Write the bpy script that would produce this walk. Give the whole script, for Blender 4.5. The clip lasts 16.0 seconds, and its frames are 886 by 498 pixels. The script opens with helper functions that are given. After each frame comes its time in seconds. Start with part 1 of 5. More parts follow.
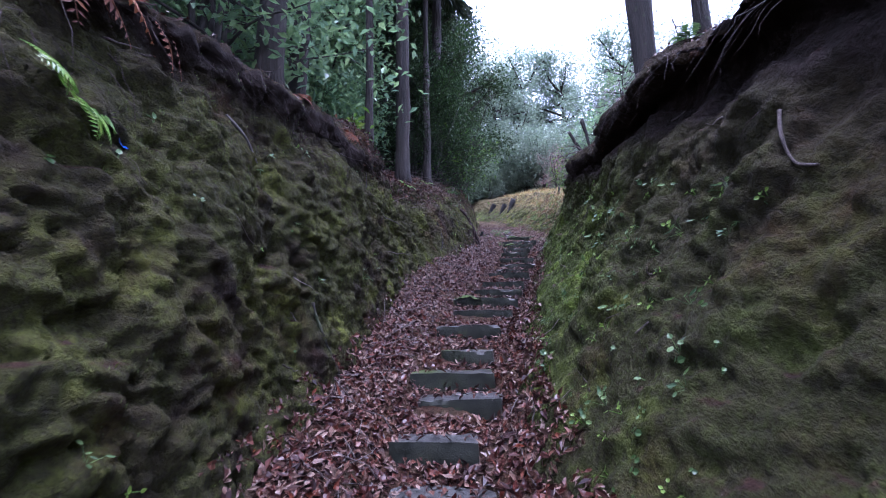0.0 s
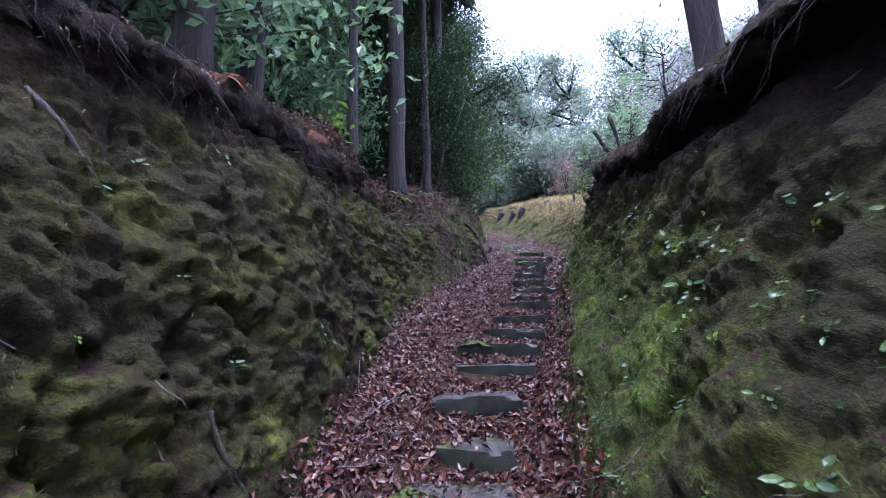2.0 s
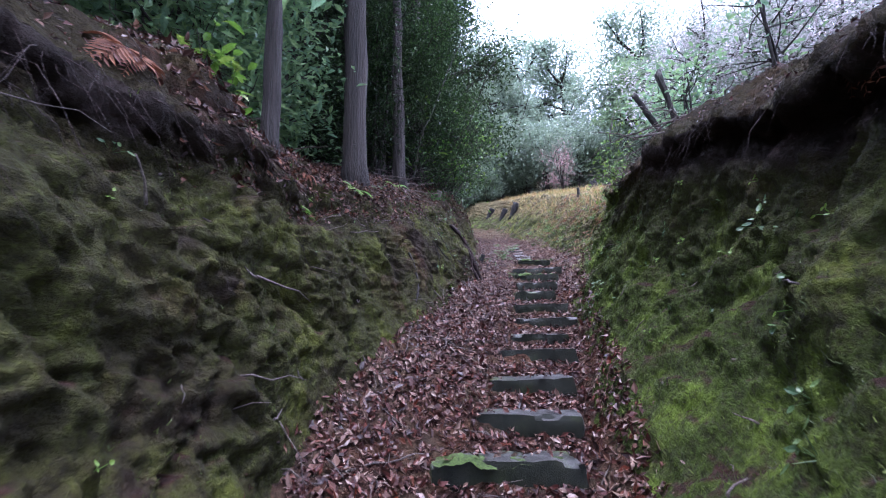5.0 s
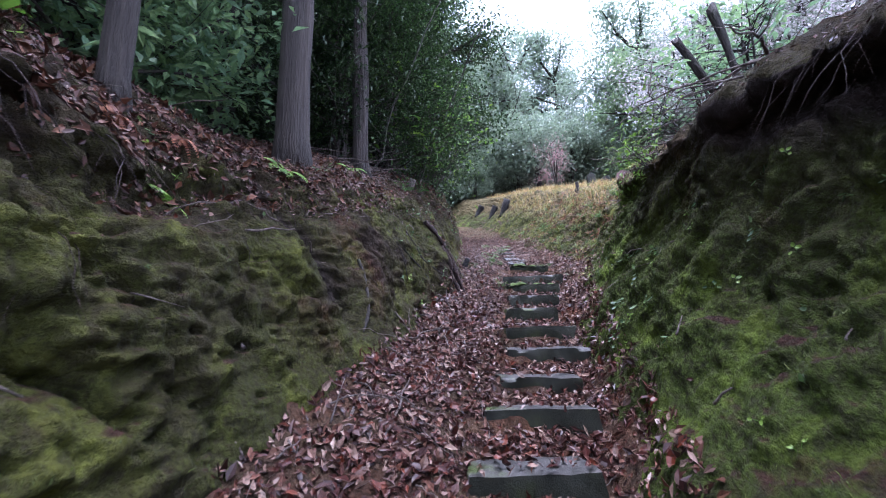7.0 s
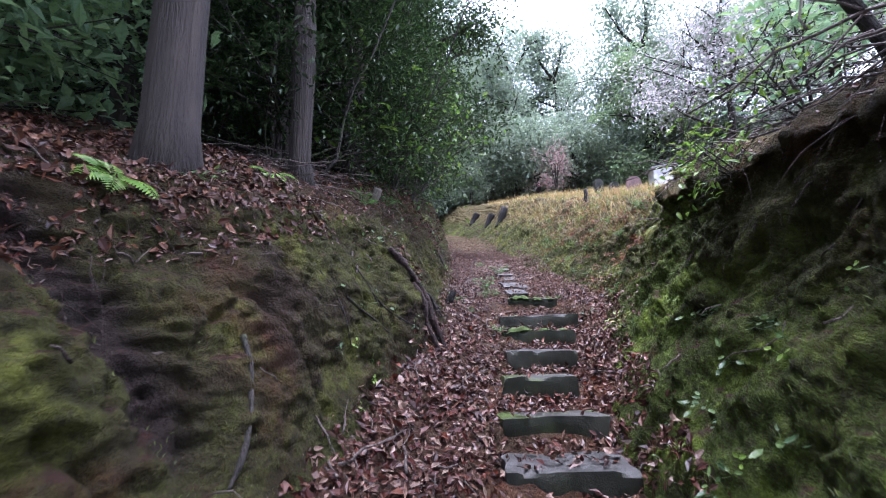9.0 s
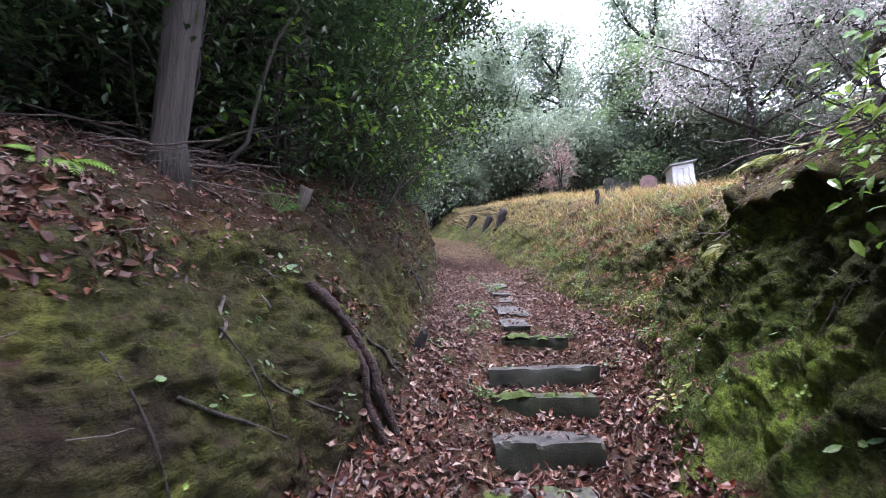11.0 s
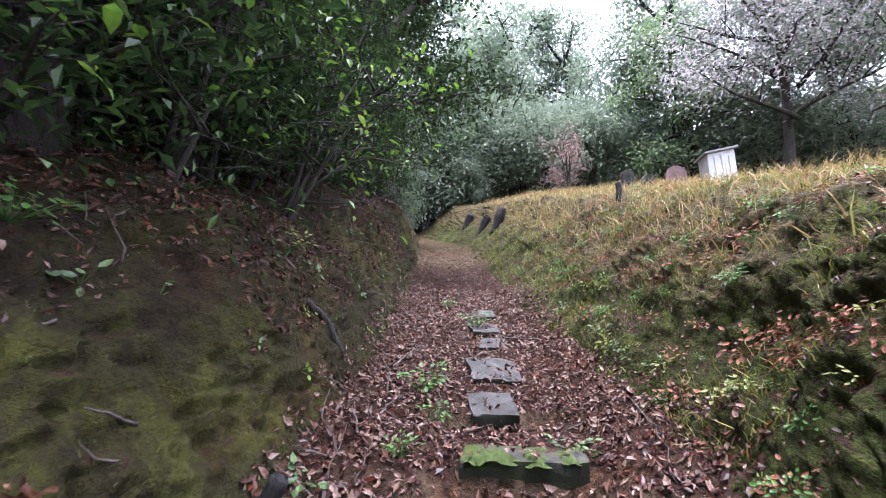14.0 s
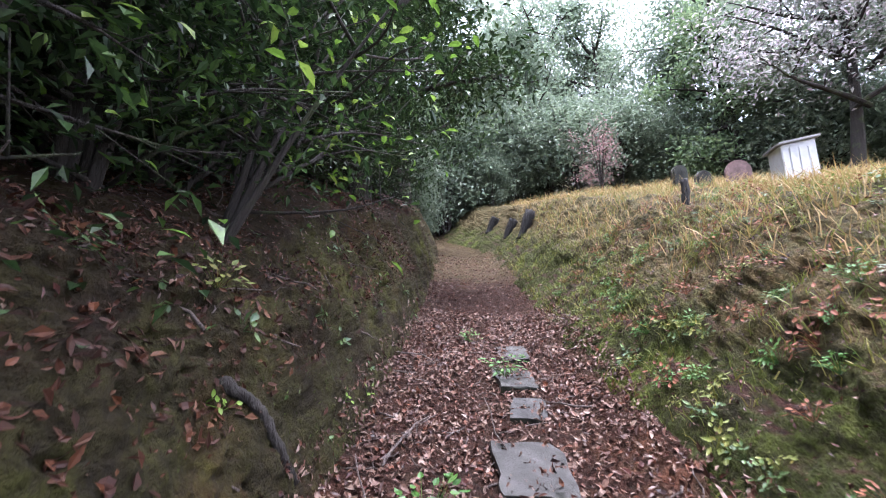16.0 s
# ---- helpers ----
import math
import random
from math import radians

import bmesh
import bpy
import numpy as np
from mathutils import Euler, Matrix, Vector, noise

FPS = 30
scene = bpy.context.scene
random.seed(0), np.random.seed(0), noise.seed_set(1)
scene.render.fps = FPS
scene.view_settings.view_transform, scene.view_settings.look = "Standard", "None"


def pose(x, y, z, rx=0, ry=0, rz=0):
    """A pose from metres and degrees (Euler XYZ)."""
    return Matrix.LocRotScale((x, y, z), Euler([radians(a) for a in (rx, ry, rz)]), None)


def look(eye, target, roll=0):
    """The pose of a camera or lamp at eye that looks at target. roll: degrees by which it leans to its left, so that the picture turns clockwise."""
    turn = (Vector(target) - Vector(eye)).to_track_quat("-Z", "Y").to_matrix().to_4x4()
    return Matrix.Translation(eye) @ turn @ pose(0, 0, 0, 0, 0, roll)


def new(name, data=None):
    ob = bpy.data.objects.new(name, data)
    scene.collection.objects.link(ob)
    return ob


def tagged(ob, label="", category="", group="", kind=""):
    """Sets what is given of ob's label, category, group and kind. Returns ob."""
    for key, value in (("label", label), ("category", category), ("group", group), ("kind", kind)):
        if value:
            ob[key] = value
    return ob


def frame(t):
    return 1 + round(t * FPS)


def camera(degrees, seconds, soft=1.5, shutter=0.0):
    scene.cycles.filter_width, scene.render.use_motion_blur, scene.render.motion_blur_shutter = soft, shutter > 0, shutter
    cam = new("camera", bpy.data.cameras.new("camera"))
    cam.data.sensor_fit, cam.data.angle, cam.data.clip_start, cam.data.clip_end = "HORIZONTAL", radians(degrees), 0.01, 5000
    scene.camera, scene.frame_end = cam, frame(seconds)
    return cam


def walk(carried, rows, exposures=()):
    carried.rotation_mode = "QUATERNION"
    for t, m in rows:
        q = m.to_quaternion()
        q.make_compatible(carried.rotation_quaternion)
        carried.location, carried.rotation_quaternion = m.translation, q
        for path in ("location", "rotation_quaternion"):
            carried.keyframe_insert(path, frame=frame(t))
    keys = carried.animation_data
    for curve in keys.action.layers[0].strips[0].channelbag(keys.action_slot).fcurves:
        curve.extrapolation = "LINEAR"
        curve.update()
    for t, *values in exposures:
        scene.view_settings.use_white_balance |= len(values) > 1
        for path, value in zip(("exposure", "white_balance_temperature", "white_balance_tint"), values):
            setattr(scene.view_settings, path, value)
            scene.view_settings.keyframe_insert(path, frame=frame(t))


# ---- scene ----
cam = camera(89.1, 16.0, soft=1.0, shutter=0.25)
METRES, EYE, TILT, LEAN, TURN = 11.5, 1.68, 0.0, 0.0, 0.0
ROWS = [
    (0.0, 0.0, 0.0, 0.0, 0.16, 11.17, 0.81),
    (0.5, 0.0034, 0.0316, 0.0102, 0.47, 10.97, 0.92),
    (1.0, 0.007, 0.0583, 0.0195, 0.89, 11.18, 0.86),
    (1.5, 0.0062, 0.0844, 0.036, 0.53, 11.7, 1.11),
    (2.0, 0.0076, 0.1144, 0.0456, 1.16, 12.1, 1.36),
    (2.5, 0.0079, 0.1434, 0.0544, 2.17, 12.38, 0.96),
    (3.0, 0.0085, 0.1742, 0.0652, 1.76, 11.95, 1.11),
    (3.5, 0.0114, 0.2038, 0.0761, 1.81, 11.77, 1.43),
    (4.0, 0.0129, 0.2351, 0.0847, 1.04, 11.72, 1.5),
    (6.5, 0.0334, 0.3907, 0.1298, -1.34, 10.83, 1.83),
    (7.0, 0.0389, 0.4207, 0.1349, -1.67, 11.11, 1.56),
    (7.5, 0.0445, 0.4482, 0.1526, -2.06, 11.02, 1.48),
    (8.0, 0.0522, 0.4815, 0.1636, -1.54, 11.39, 1.66),
    (8.5, 0.0594, 0.5148, 0.1722, -1.57, 11.67, 1.56),
    (9.0, 0.0625, 0.5473, 0.1854, -2.07, 11.57, 1.34),
    (11.5, 0.1021, 0.693, 0.2301, -1.89, 11.6, 1.09),
    (12.0, 0.1116, 0.721, 0.235, -2.1, 11.84, 1.12),
    (12.5, 0.1163, 0.7463, 0.248, -2.09, 11.58, 1.34),
    (13.0, 0.1247, 0.7766, 0.2557, -1.45, 11.05, 1.53),
    (13.5, 0.1342, 0.8012, 0.264, -1.33, 11.42, 1.26),
    (14.0, 0.1405, 0.8285, 0.2756, -1.04, 11.39, 1.11),
    (14.5, 0.1461, 0.8562, 0.2812, -0.02, 11.72, 1.46),
    (15.0, 0.1484, 0.8776, 0.2899, 1.02, 11.85, 1.09),
    (15.5, 0.1487, 0.9055, 0.2943, 0.95, 11.38, 1.02),
    (16.0, 0.1478, 0.9269, 0.3102, 1.93, 11.51, 0.65),
]
EXPOSURES = [(0.0, 2.7, 4950, 35), (4.0, 2.9, 5100, 31), (9.0, 2.97, 5450, 27), (11.5, 2.97, 5800, 27), (16.0, 3.0, 5750, 24)]
walk(cam, [(t, pose(0, 0, EYE, TILT, LEAN, TURN) @ pose(METRES * x, METRES * y, METRES * z, 90 + pitch, roll, yaw)) for t, x, y, z, yaw, pitch, roll in ROWS], exposures=EXPOSURES)
# ==== body

# ---------------------------------------------------------------- world and light
world = bpy.data.worlds.new("overcast_sky")
scene.world = world
world.use_nodes = True
wn, wl = world.node_tree.nodes, world.node_tree.links
sky = wn.new("ShaderNodeTexSky")
sky.sky_type, sky.sun_disc = "NISHITA", False
sky.sun_elevation, sky.sun_rotation = radians(81.7), radians(149)
sky.air_density, sky.dust_density, sky.ozone_density = 1.5, 3.0, 2.0
pale = wn.new("ShaderNodeHueSaturation")
pale.inputs["Saturation"].default_value = 0.3
wl.new(sky.outputs[0], pale.inputs["Color"])
wl.new(pale.outputs[0], wn["Background"].inputs["Color"])
wn["Background"].inputs["Strength"].default_value = 0.15
sun = new("sun", bpy.data.lights.new("sun", "SUN"))
sun.data.energy, sun.data.angle, sun.data.color = 1.25, radians(25), (1.0, 0.97, 0.93)
sun.matrix_world = look((1.5, -2.5, 20), (0, 0, 0))

# ---------------------------------------------------------------- numbers and noise
RNG = np.random.RandomState(7)
LATTICE = RNG.rand(32, 32, 32)


def vnoise(p):
    i = np.floor(p).astype(int)
    f = p - i
    f = f * f * (3 - 2 * f)
    a, b = i & 31, (i + 1) & 31
    x0, y0, z0, x1, y1, z1 = a[:, 0], a[:, 1], a[:, 2], b[:, 0], b[:, 1], b[:, 2]
    fx, fy, fz = f.T
    lo = (LATTICE[x0, y0, z0] * (1 - fx) + LATTICE[x1, y0, z0] * fx) * (1 - fy) + (LATTICE[x0, y1, z0] * (1 - fx) + LATTICE[x1, y1, z0] * fx) * fy
    hi = (LATTICE[x0, y0, z1] * (1 - fx) + LATTICE[x1, y0, z1] * fx) * (1 - fy) + (LATTICE[x0, y1, z1] * (1 - fx) + LATTICE[x1, y1, z1] * fx) * fy
    return lo * (1 - fz) + hi * fz


def fbm(p, scale, octaves=4, stretch=(1, 1, 1)):
    """Noise about zero, roughly -0.5 to 0.5; scale is the largest feature in metres."""
    q, total, weight = p * np.array(stretch) / scale, 0.0, 0.5
    for k in range(octaves):
        total = total + (vnoise(q + 11.3 * k) - 0.5) * weight * 2
        q, weight = q * 2.03, weight * 0.52
    return total


# ---------------------------------------------------------------- mesh helpers
def make_mesh(name, verts, faces, material, smooth=True):
    verts, faces = np.asarray(verts, dtype=np.float32), np.asarray(faces, dtype=np.int32)
    me = bpy.data.meshes.new(name)
    n, k = faces.shape
    me.vertices.add(len(verts))
    me.vertices.foreach_set("co", verts.ravel())
    me.loops.add(n * k)
    me.loops.foreach_set("vertex_index", faces.ravel())
    me.polygons.add(n)
    me.polygons.foreach_set("loop_start", np.arange(0, n * k, k, dtype=np.int32))
    me.polygons.foreach_set("use_smooth", np.full(n, smooth))
    me.materials.append(material)
    me.update(calc_edges=True)
    me.validate()
    return me


def part(name, data, parent=None, label="", place=None):
    ob = new(name, data)
    if parent is not None:
        ob.parent = parent
    if place is not None:
        ob.matrix_basis = place
    if label:
        ob["label"] = label
    return ob


def thing(name, label, category, place=None, group="", kind=""):
    ob = new(name)
    ob.empty_display_size = 0.1
    if place is not None:
        ob.matrix_basis = place
    return tagged(ob, label, category, group, kind)


def sheet_faces(n, m, flip=False):
    i = np.arange(n * m).reshape(n, m)
    f = np.stack([i[:-1, :-1], i[:-1, 1:], i[1:, 1:], i[1:, :-1]], -1).reshape(-1, 4)
    return f[:, ::-1] if flip else f


class Pile:
    """Collects verts and quads of one mesh."""

    def __init__(self):
        self.v, self.f, self.n = [], [], 0

    def add(self, v, f):
        self.v.append(np.asarray(v, float))
        self.f.append(np.asarray(f) + self.n)
        self.n += len(v)

    def mesh(self, name, material, smooth=True):
        return make_mesh(name, np.concatenate(self.v), np.concatenate(self.f), material, smooth)


def tube(points, radii, sides=8, rough=0.0, rng=RNG):
    """A tapered limb through points, closed at both ends."""
    pts, radii, sides = np.asarray(points, float), np.asarray(radii, float), sides + sides % 2
    n = len(pts)
    d = np.gradient(pts, axis=0)
    d /= np.linalg.norm(d, axis=1)[:, None] + 1e-9
    ref = np.array([0, 0, 1.0]) if abs(d[0, 2]) < 0.8 else np.array([1.0, 0, 0])
    a = np.cross(d, ref)
    a /= np.linalg.norm(a, axis=1)[:, None] + 1e-9
    b = np.cross(d, a)
    th = np.linspace(0, 2 * np.pi, sides, endpoint=False)
    r = radii[:, None] * (1 + rough * (rng.rand(n, sides) - 0.5))
    v = pts[:, None] + r[..., None] * (a[:, None] * np.cos(th)[None, :, None] + b[:, None] * np.sin(th)[None, :, None])
    v = np.concatenate([v.reshape(-1, 3), pts[:1], pts[-1:]])
    i = np.arange(n * sides).reshape(n, sides)
    j = np.roll(i, -1, 1)
    f = np.stack([i[:-1], j[:-1], j[1:], i[1:]], -1).reshape(-1, 4)
    e0, e1 = n * sides, n * sides + 1
    cap0 = np.stack([i[0, ::2], np.full(sides // 2, e0), np.roll(i[0, ::2], -1), j[0, ::2]], -1)
    cap1 = np.stack([i[-1, ::2], j[-1, ::2], np.roll(i[-1, ::2], -1), np.full(sides // 2, e1)], -1)
    return v, np.concatenate([f, cap0, cap1])


def unit(v):
    return v / (np.linalg.norm(v, axis=-1, keepdims=True) + 1e-9)


def leaf_blades(pos, way, up, length, width, fold=0.25, droop=0.15):
    """Folded, pointed leaves: two triangles each, along the midrib."""
    n = len(pos)
    way = unit(way)
    side = unit(np.cross(way, up))
    nor = np.cross(side, way)
    L, W = np.broadcast_to(length, (n,))[:, None], np.broadcast_to(width, (n,))[:, None]
    mid = pos + way * L * 0.45
    v = np.stack([pos, mid - side * W / 2 + nor * W * fold, pos + way * L - nor * L * droop, mid + side * W / 2 + nor * W * fold], 1)
    i = np.arange(n)[:, None] * 4
    f = np.concatenate([i + [0, 2, 1], i + [0, 3, 2]], 0)
    return v.reshape(-1, 3), f


def oval_blades(pos, way, up, length, width, curl=0.2):
    """Rounder leaves of eight verts, for those seen close by."""
    n = len(pos)
    way = unit(way)
    side = unit(np.cross(way, up))
    nor = np.cross(side, way)
    L, W = np.broadcast_to(length, (n,))[:, None], np.broadcast_to(width, (n,))[:, None]
    c = np.broadcast_to(curl, (n,))[:, None] * L

    def at(a, s, h):
        return pos + way * L * a + side * W * s + nor * (h * W + c * (a - 0.5) ** 2 * 2)
    v = np.stack([at(0, 0, 0), at(.3, -.42, .12), at(.68, -.36, .1), at(1, 0, 0), at(.68, .36, .1), at(.3, .42, .12), at(.3, 0, 0), at(.68, 0, 0)], 1)
    i = np.arange(n)[:, None] * 8
    f = np.concatenate([i + [0, 6, 1, 1], i + [0, 5, 6, 6], i + [1, 6, 7, 2], i + [6, 5, 4, 7], i + [2, 7, 3, 3], i + [7, 4, 3, 3]], 0)
    tri = f[:, 2] == f[:, 3]
    q = f[~tri]
    t = f[tri][:, :3]
    tris = np.concatenate([t, q[:, [0, 1, 2]], q[:, [0, 2, 3]]])
    return v.reshape(-1, 3), tris


def scatter_dirs(n, rng):
    return unit(rng.normal(size=(n, 3)))


# ---------------------------------------------------------------- materials
def material(name):
    m = bpy.data.materials.new(name)
    m.use_nodes = True
    nt = m.node_tree
    return m, nt, nt.nodes["Principled BSDF"]


def node(nt, kind, **values):
    nd = nt.nodes.new(kind)
    for k, v in values.items():
        nd.inputs[k.replace("_", " ")].default_value = v
    return nd


def noise_node(nt, scale, detail=6.0, rough=0.6, coords=None, stretch=None):
    nd = node(nt, "ShaderNodeTexNoise", Scale=scale, Detail=detail, Roughness=rough)
    if coords is None:
        coords = nt.nodes.new("ShaderNodeTexCoord").outputs["Object"]
    if stretch:
        mp = nt.nodes.new("ShaderNodeMapping")
        mp.inputs["Scale"].default_value = stretch
        nt.links.new(coords, mp.inputs["Vector"])
        coords = mp.outputs[0]
    nt.links.new(coords, nd.inputs["Vector"])
    return nd.outputs["Fac"]


def ramp(nt, fac, stops):
    nd = nt.nodes.new("ShaderNodeValToRGB")
    el = nd.color_ramp.elements
    while len(el) < len(stops):
        el.new(0.5)
    for e, (p, c) in zip(el, stops):
        e.position, e.color = p, ((*c, 1) if len(c) == 3 else c)
    nt.links.new(fac, nd.inputs[0])
    return nd.outputs[0]


def step_mask(nt, fac, lo, hi):
    nd = node(nt, "ShaderNodeMapRange")
    nd.inputs["From Min"].default_value, nd.inputs["From Max"].default_value = lo, hi
    nt.links.new(fac, nd.inputs["Value"])
    return nd.outputs[0]


def mix(nt, fac, a, b):
    nd = nt.nodes.new("ShaderNodeMix")
    nd.data_type = "RGBA"
    for sock, val in ((nd.inputs[0], fac), (nd.inputs[6], a), (nd.inputs[7], b)):
        if isinstance(val, (int, float)):
            sock.default_value = val
        elif isinstance(val, tuple):
            sock.default_value = (*val, 1)
        else:
            nt.links.new(val, sock)
    return nd.outputs[2]


def maths(nt, op, a, b):
    nd = nt.nodes.new("ShaderNodeMath")
    nd.operation = op
    for sock, val in zip(nd.inputs, (a, b)):
        if isinstance(val, (int, float)):
            sock.default_value = val
        else:
            nt.links.new(val, sock)
    return nd.outputs[0]


def bump(nt, bsdf, height, strength, distance):
    nd = node(nt, "ShaderNodeBump", Strength=strength, Distance=distance)
    nt.links.new(height, nd.inputs["Height"])
    nt.links.new(nd.outputs[0], bsdf.inputs["Normal"])


def bank_material(name, moss_amount, red_amount, litter, moss_dark, moss_mid, moss_light, wet=1.0):
    """Damp clay with moss, red earth patches and fine crumbs; litter adds a brown layer on flatter ground."""
    m, nt, b = material(name)
    big, mid, fine = noise_node(nt, 0.9, 5, 0.6), noise_node(nt, 4.0, 6, 0.65), noise_node(nt, 45.0, 6, 0.7)
    soil = ramp(nt, mid, [(0.25, (0.032 * wet, 0.02 * wet, 0.013 * wet)), (0.5, (0.08 * wet, 0.053 * wet, 0.032 * wet)), (0.72, (0.135 * wet, 0.095 * wet, 0.06 * wet))])
    red = noise_node(nt, 1.7, 4, 0.6)
    soil = mix(nt, step_mask(nt, red, 0.62 - 0.25 * red_amount, 0.72), soil, (0.11 * wet + .015, 0.042 * wet + .006, 0.022 * wet + .004))
    moss = ramp(nt, fine, [(0.3, moss_dark), (0.55, moss_mid), (0.75, moss_light)])
    bright = mix(nt, step_mask(nt, noise_node(nt, 2.3, 5, 0.6), 0.5, 0.66), moss, tuple(1.3 * c for c in moss_light))
    cover = maths(nt, "ADD", maths(nt, "MULTIPLY", big, 0.6), maths(nt, "MULTIPLY", mid, 0.4))
    cov = step_mask(nt, cover, 0.62 - 0.3 * moss_amount, 0.74 - 0.3 * moss_amount)
    amount = nt.nodes.new("ShaderNodeAttribute")
    amount.attribute_name = "moss"
    col = mix(nt, maths(nt, "MULTIPLY", maths(nt, "MULTIPLY", cov, 0.9), amount.outputs["Fac"]), soil, bright)
    # Mixes to dark brown towards the lip and in the left bank's gully.
    zone_attr = nt.nodes.new("ShaderNodeAttribute")
    zone_attr.attribute_name = "dark_zone"
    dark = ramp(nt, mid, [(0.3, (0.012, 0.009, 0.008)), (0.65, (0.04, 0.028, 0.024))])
    col = mix(nt, step_mask(nt, maths(nt, "ADD", zone_attr.outputs["Fac"], maths(nt, "MULTIPLY", maths(nt, "SUBTRACT", mid, 0.5), 0.9)), 0.35, 0.65), col, dark)
    geo = nt.nodes.new("ShaderNodeNewGeometry")
    sep = nt.nodes.new("ShaderNodeSeparateXYZ")
    nt.links.new(geo.outputs["Normal"], sep.inputs[0])
    if litter:
        flat = step_mask(nt, maths(nt, "ADD", sep.outputs[2], maths(nt, "MULTIPLY", mid, 0.5)), 1.0, 1.16)
        brown = ramp(nt, noise_node(nt, 26, 5, 0.7), [(0.3, (0.012, 0.005, 0.004)), (0.5, (0.036, 0.014, 0.01)), (0.7, (0.085, 0.042, 0.03))])
        col = mix(nt, maths(nt, "MULTIPLY", flat, litter), col, brown)
    field = nt.nodes.new("ShaderNodeAttribute")
    field.attribute_name = "field"
    turf = ramp(nt, noise_node(nt, 9, 6, 0.7), [(0.3, (0.03, 0.026, 0.014)), (0.45, (0.075, 0.068, 0.026)), (0.6, (0.13, 0.095, 0.045)), (0.75, (0.08, 0.1, 0.026))])
    col = mix(nt, step_mask(nt, maths(nt, "ADD", field.outputs["Fac"], maths(nt, "MULTIPLY", maths(nt, "SUBTRACT", mid, 0.5), 0.8)), 0.3, 0.7), col, turf)
    crumbs = noise_node(nt, 22.0, 5, 0.75)
    col = mix(nt, maths(nt, "MULTIPLY", step_mask(nt, crumbs, 0.55, 0.35), 0.75), col, (0.022, 0.017, 0.012))
    nt.links.new(col, b.inputs["Base Color"])
    b.inputs["Roughness"].default_value = 0.88
    b.inputs["Specular IOR Level"].default_value = 0.13
    h = maths(nt, "ADD", maths(nt, "MULTIPLY", fine, 0.5), maths(nt, "ADD", noise_node(nt, 14.0, 6, 0.75), crumbs))
    bump(nt, b, h, 1.0, 0.05)
    return m


def leaf_material(name, colours, rough=0.35, through_amount=0.3, gloss=0.5):
    """Leaves, each its own shade."""
    m, nt, b = material(name)
    geo = nt.nodes.new("ShaderNodeNewGeometry")
    n = len(colours)
    col = ramp(nt, geo.outputs["Random Per Island"], [((i + 0.5) / n, c) for i, c in enumerate(colours)])
    spots = noise_node(nt, 60.0, 3, 0.6)
    col = mix(nt, step_mask(nt, spots, 0.5, 0.8), col, tuple(0.6 * x for x in colours[0]))
    nt.links.new(col, b.inputs["Base Color"])
    b.inputs["Roughness"].default_value = rough
    b.inputs["Specular IOR Level"].default_value = gloss
    if through_amount:
        tr = nt.nodes.new("ShaderNodeBsdfTranslucent")
        nt.links.new(col, tr.inputs["Color"])
        mx = nt.nodes.new("ShaderNodeMixShader")
        mx.inputs[0].default_value = through_amount
        nt.links.new(b.outputs[0], mx.inputs[1])
        nt.links.new(tr.outputs[0], mx.inputs[2])
        nt.links.new(mx.outputs[0], nt.nodes["Material Output"].inputs["Surface"])
    return m


def bark_material(name, dark, light, moss=0.0, scale=9.0, drawn=0.12):
    m, nt, b = material(name)
    strips = noise_node(nt, scale, 6, 0.65, stretch=(1, 1, drawn))
    fine = noise_node(nt, 60, 5, 0.6, stretch=(1, 1, 2 * drawn))
    col = ramp(nt, strips, [(0.3, dark), (0.52, tuple((a + c) / 2 for a, c in zip(dark, light))), (0.72, light)])
    col = mix(nt, maths(nt, "MULTIPLY", fine, 0.5), col, dark)
    if moss:
        col = mix(nt, step_mask(nt, noise_node(nt, 3.0, 5, 0.6), 0.62 - 0.2 * moss, 0.72), col, (0.05, 0.07, 0.02))
    nt.links.new(col, b.inputs["Base Color"])
    b.inputs["Roughness"].default_value = 0.85
    bump(nt, b, maths(nt, "ADD", strips, maths(nt, "MULTIPLY", fine, 0.4)), 1.0, 0.06)
    return m


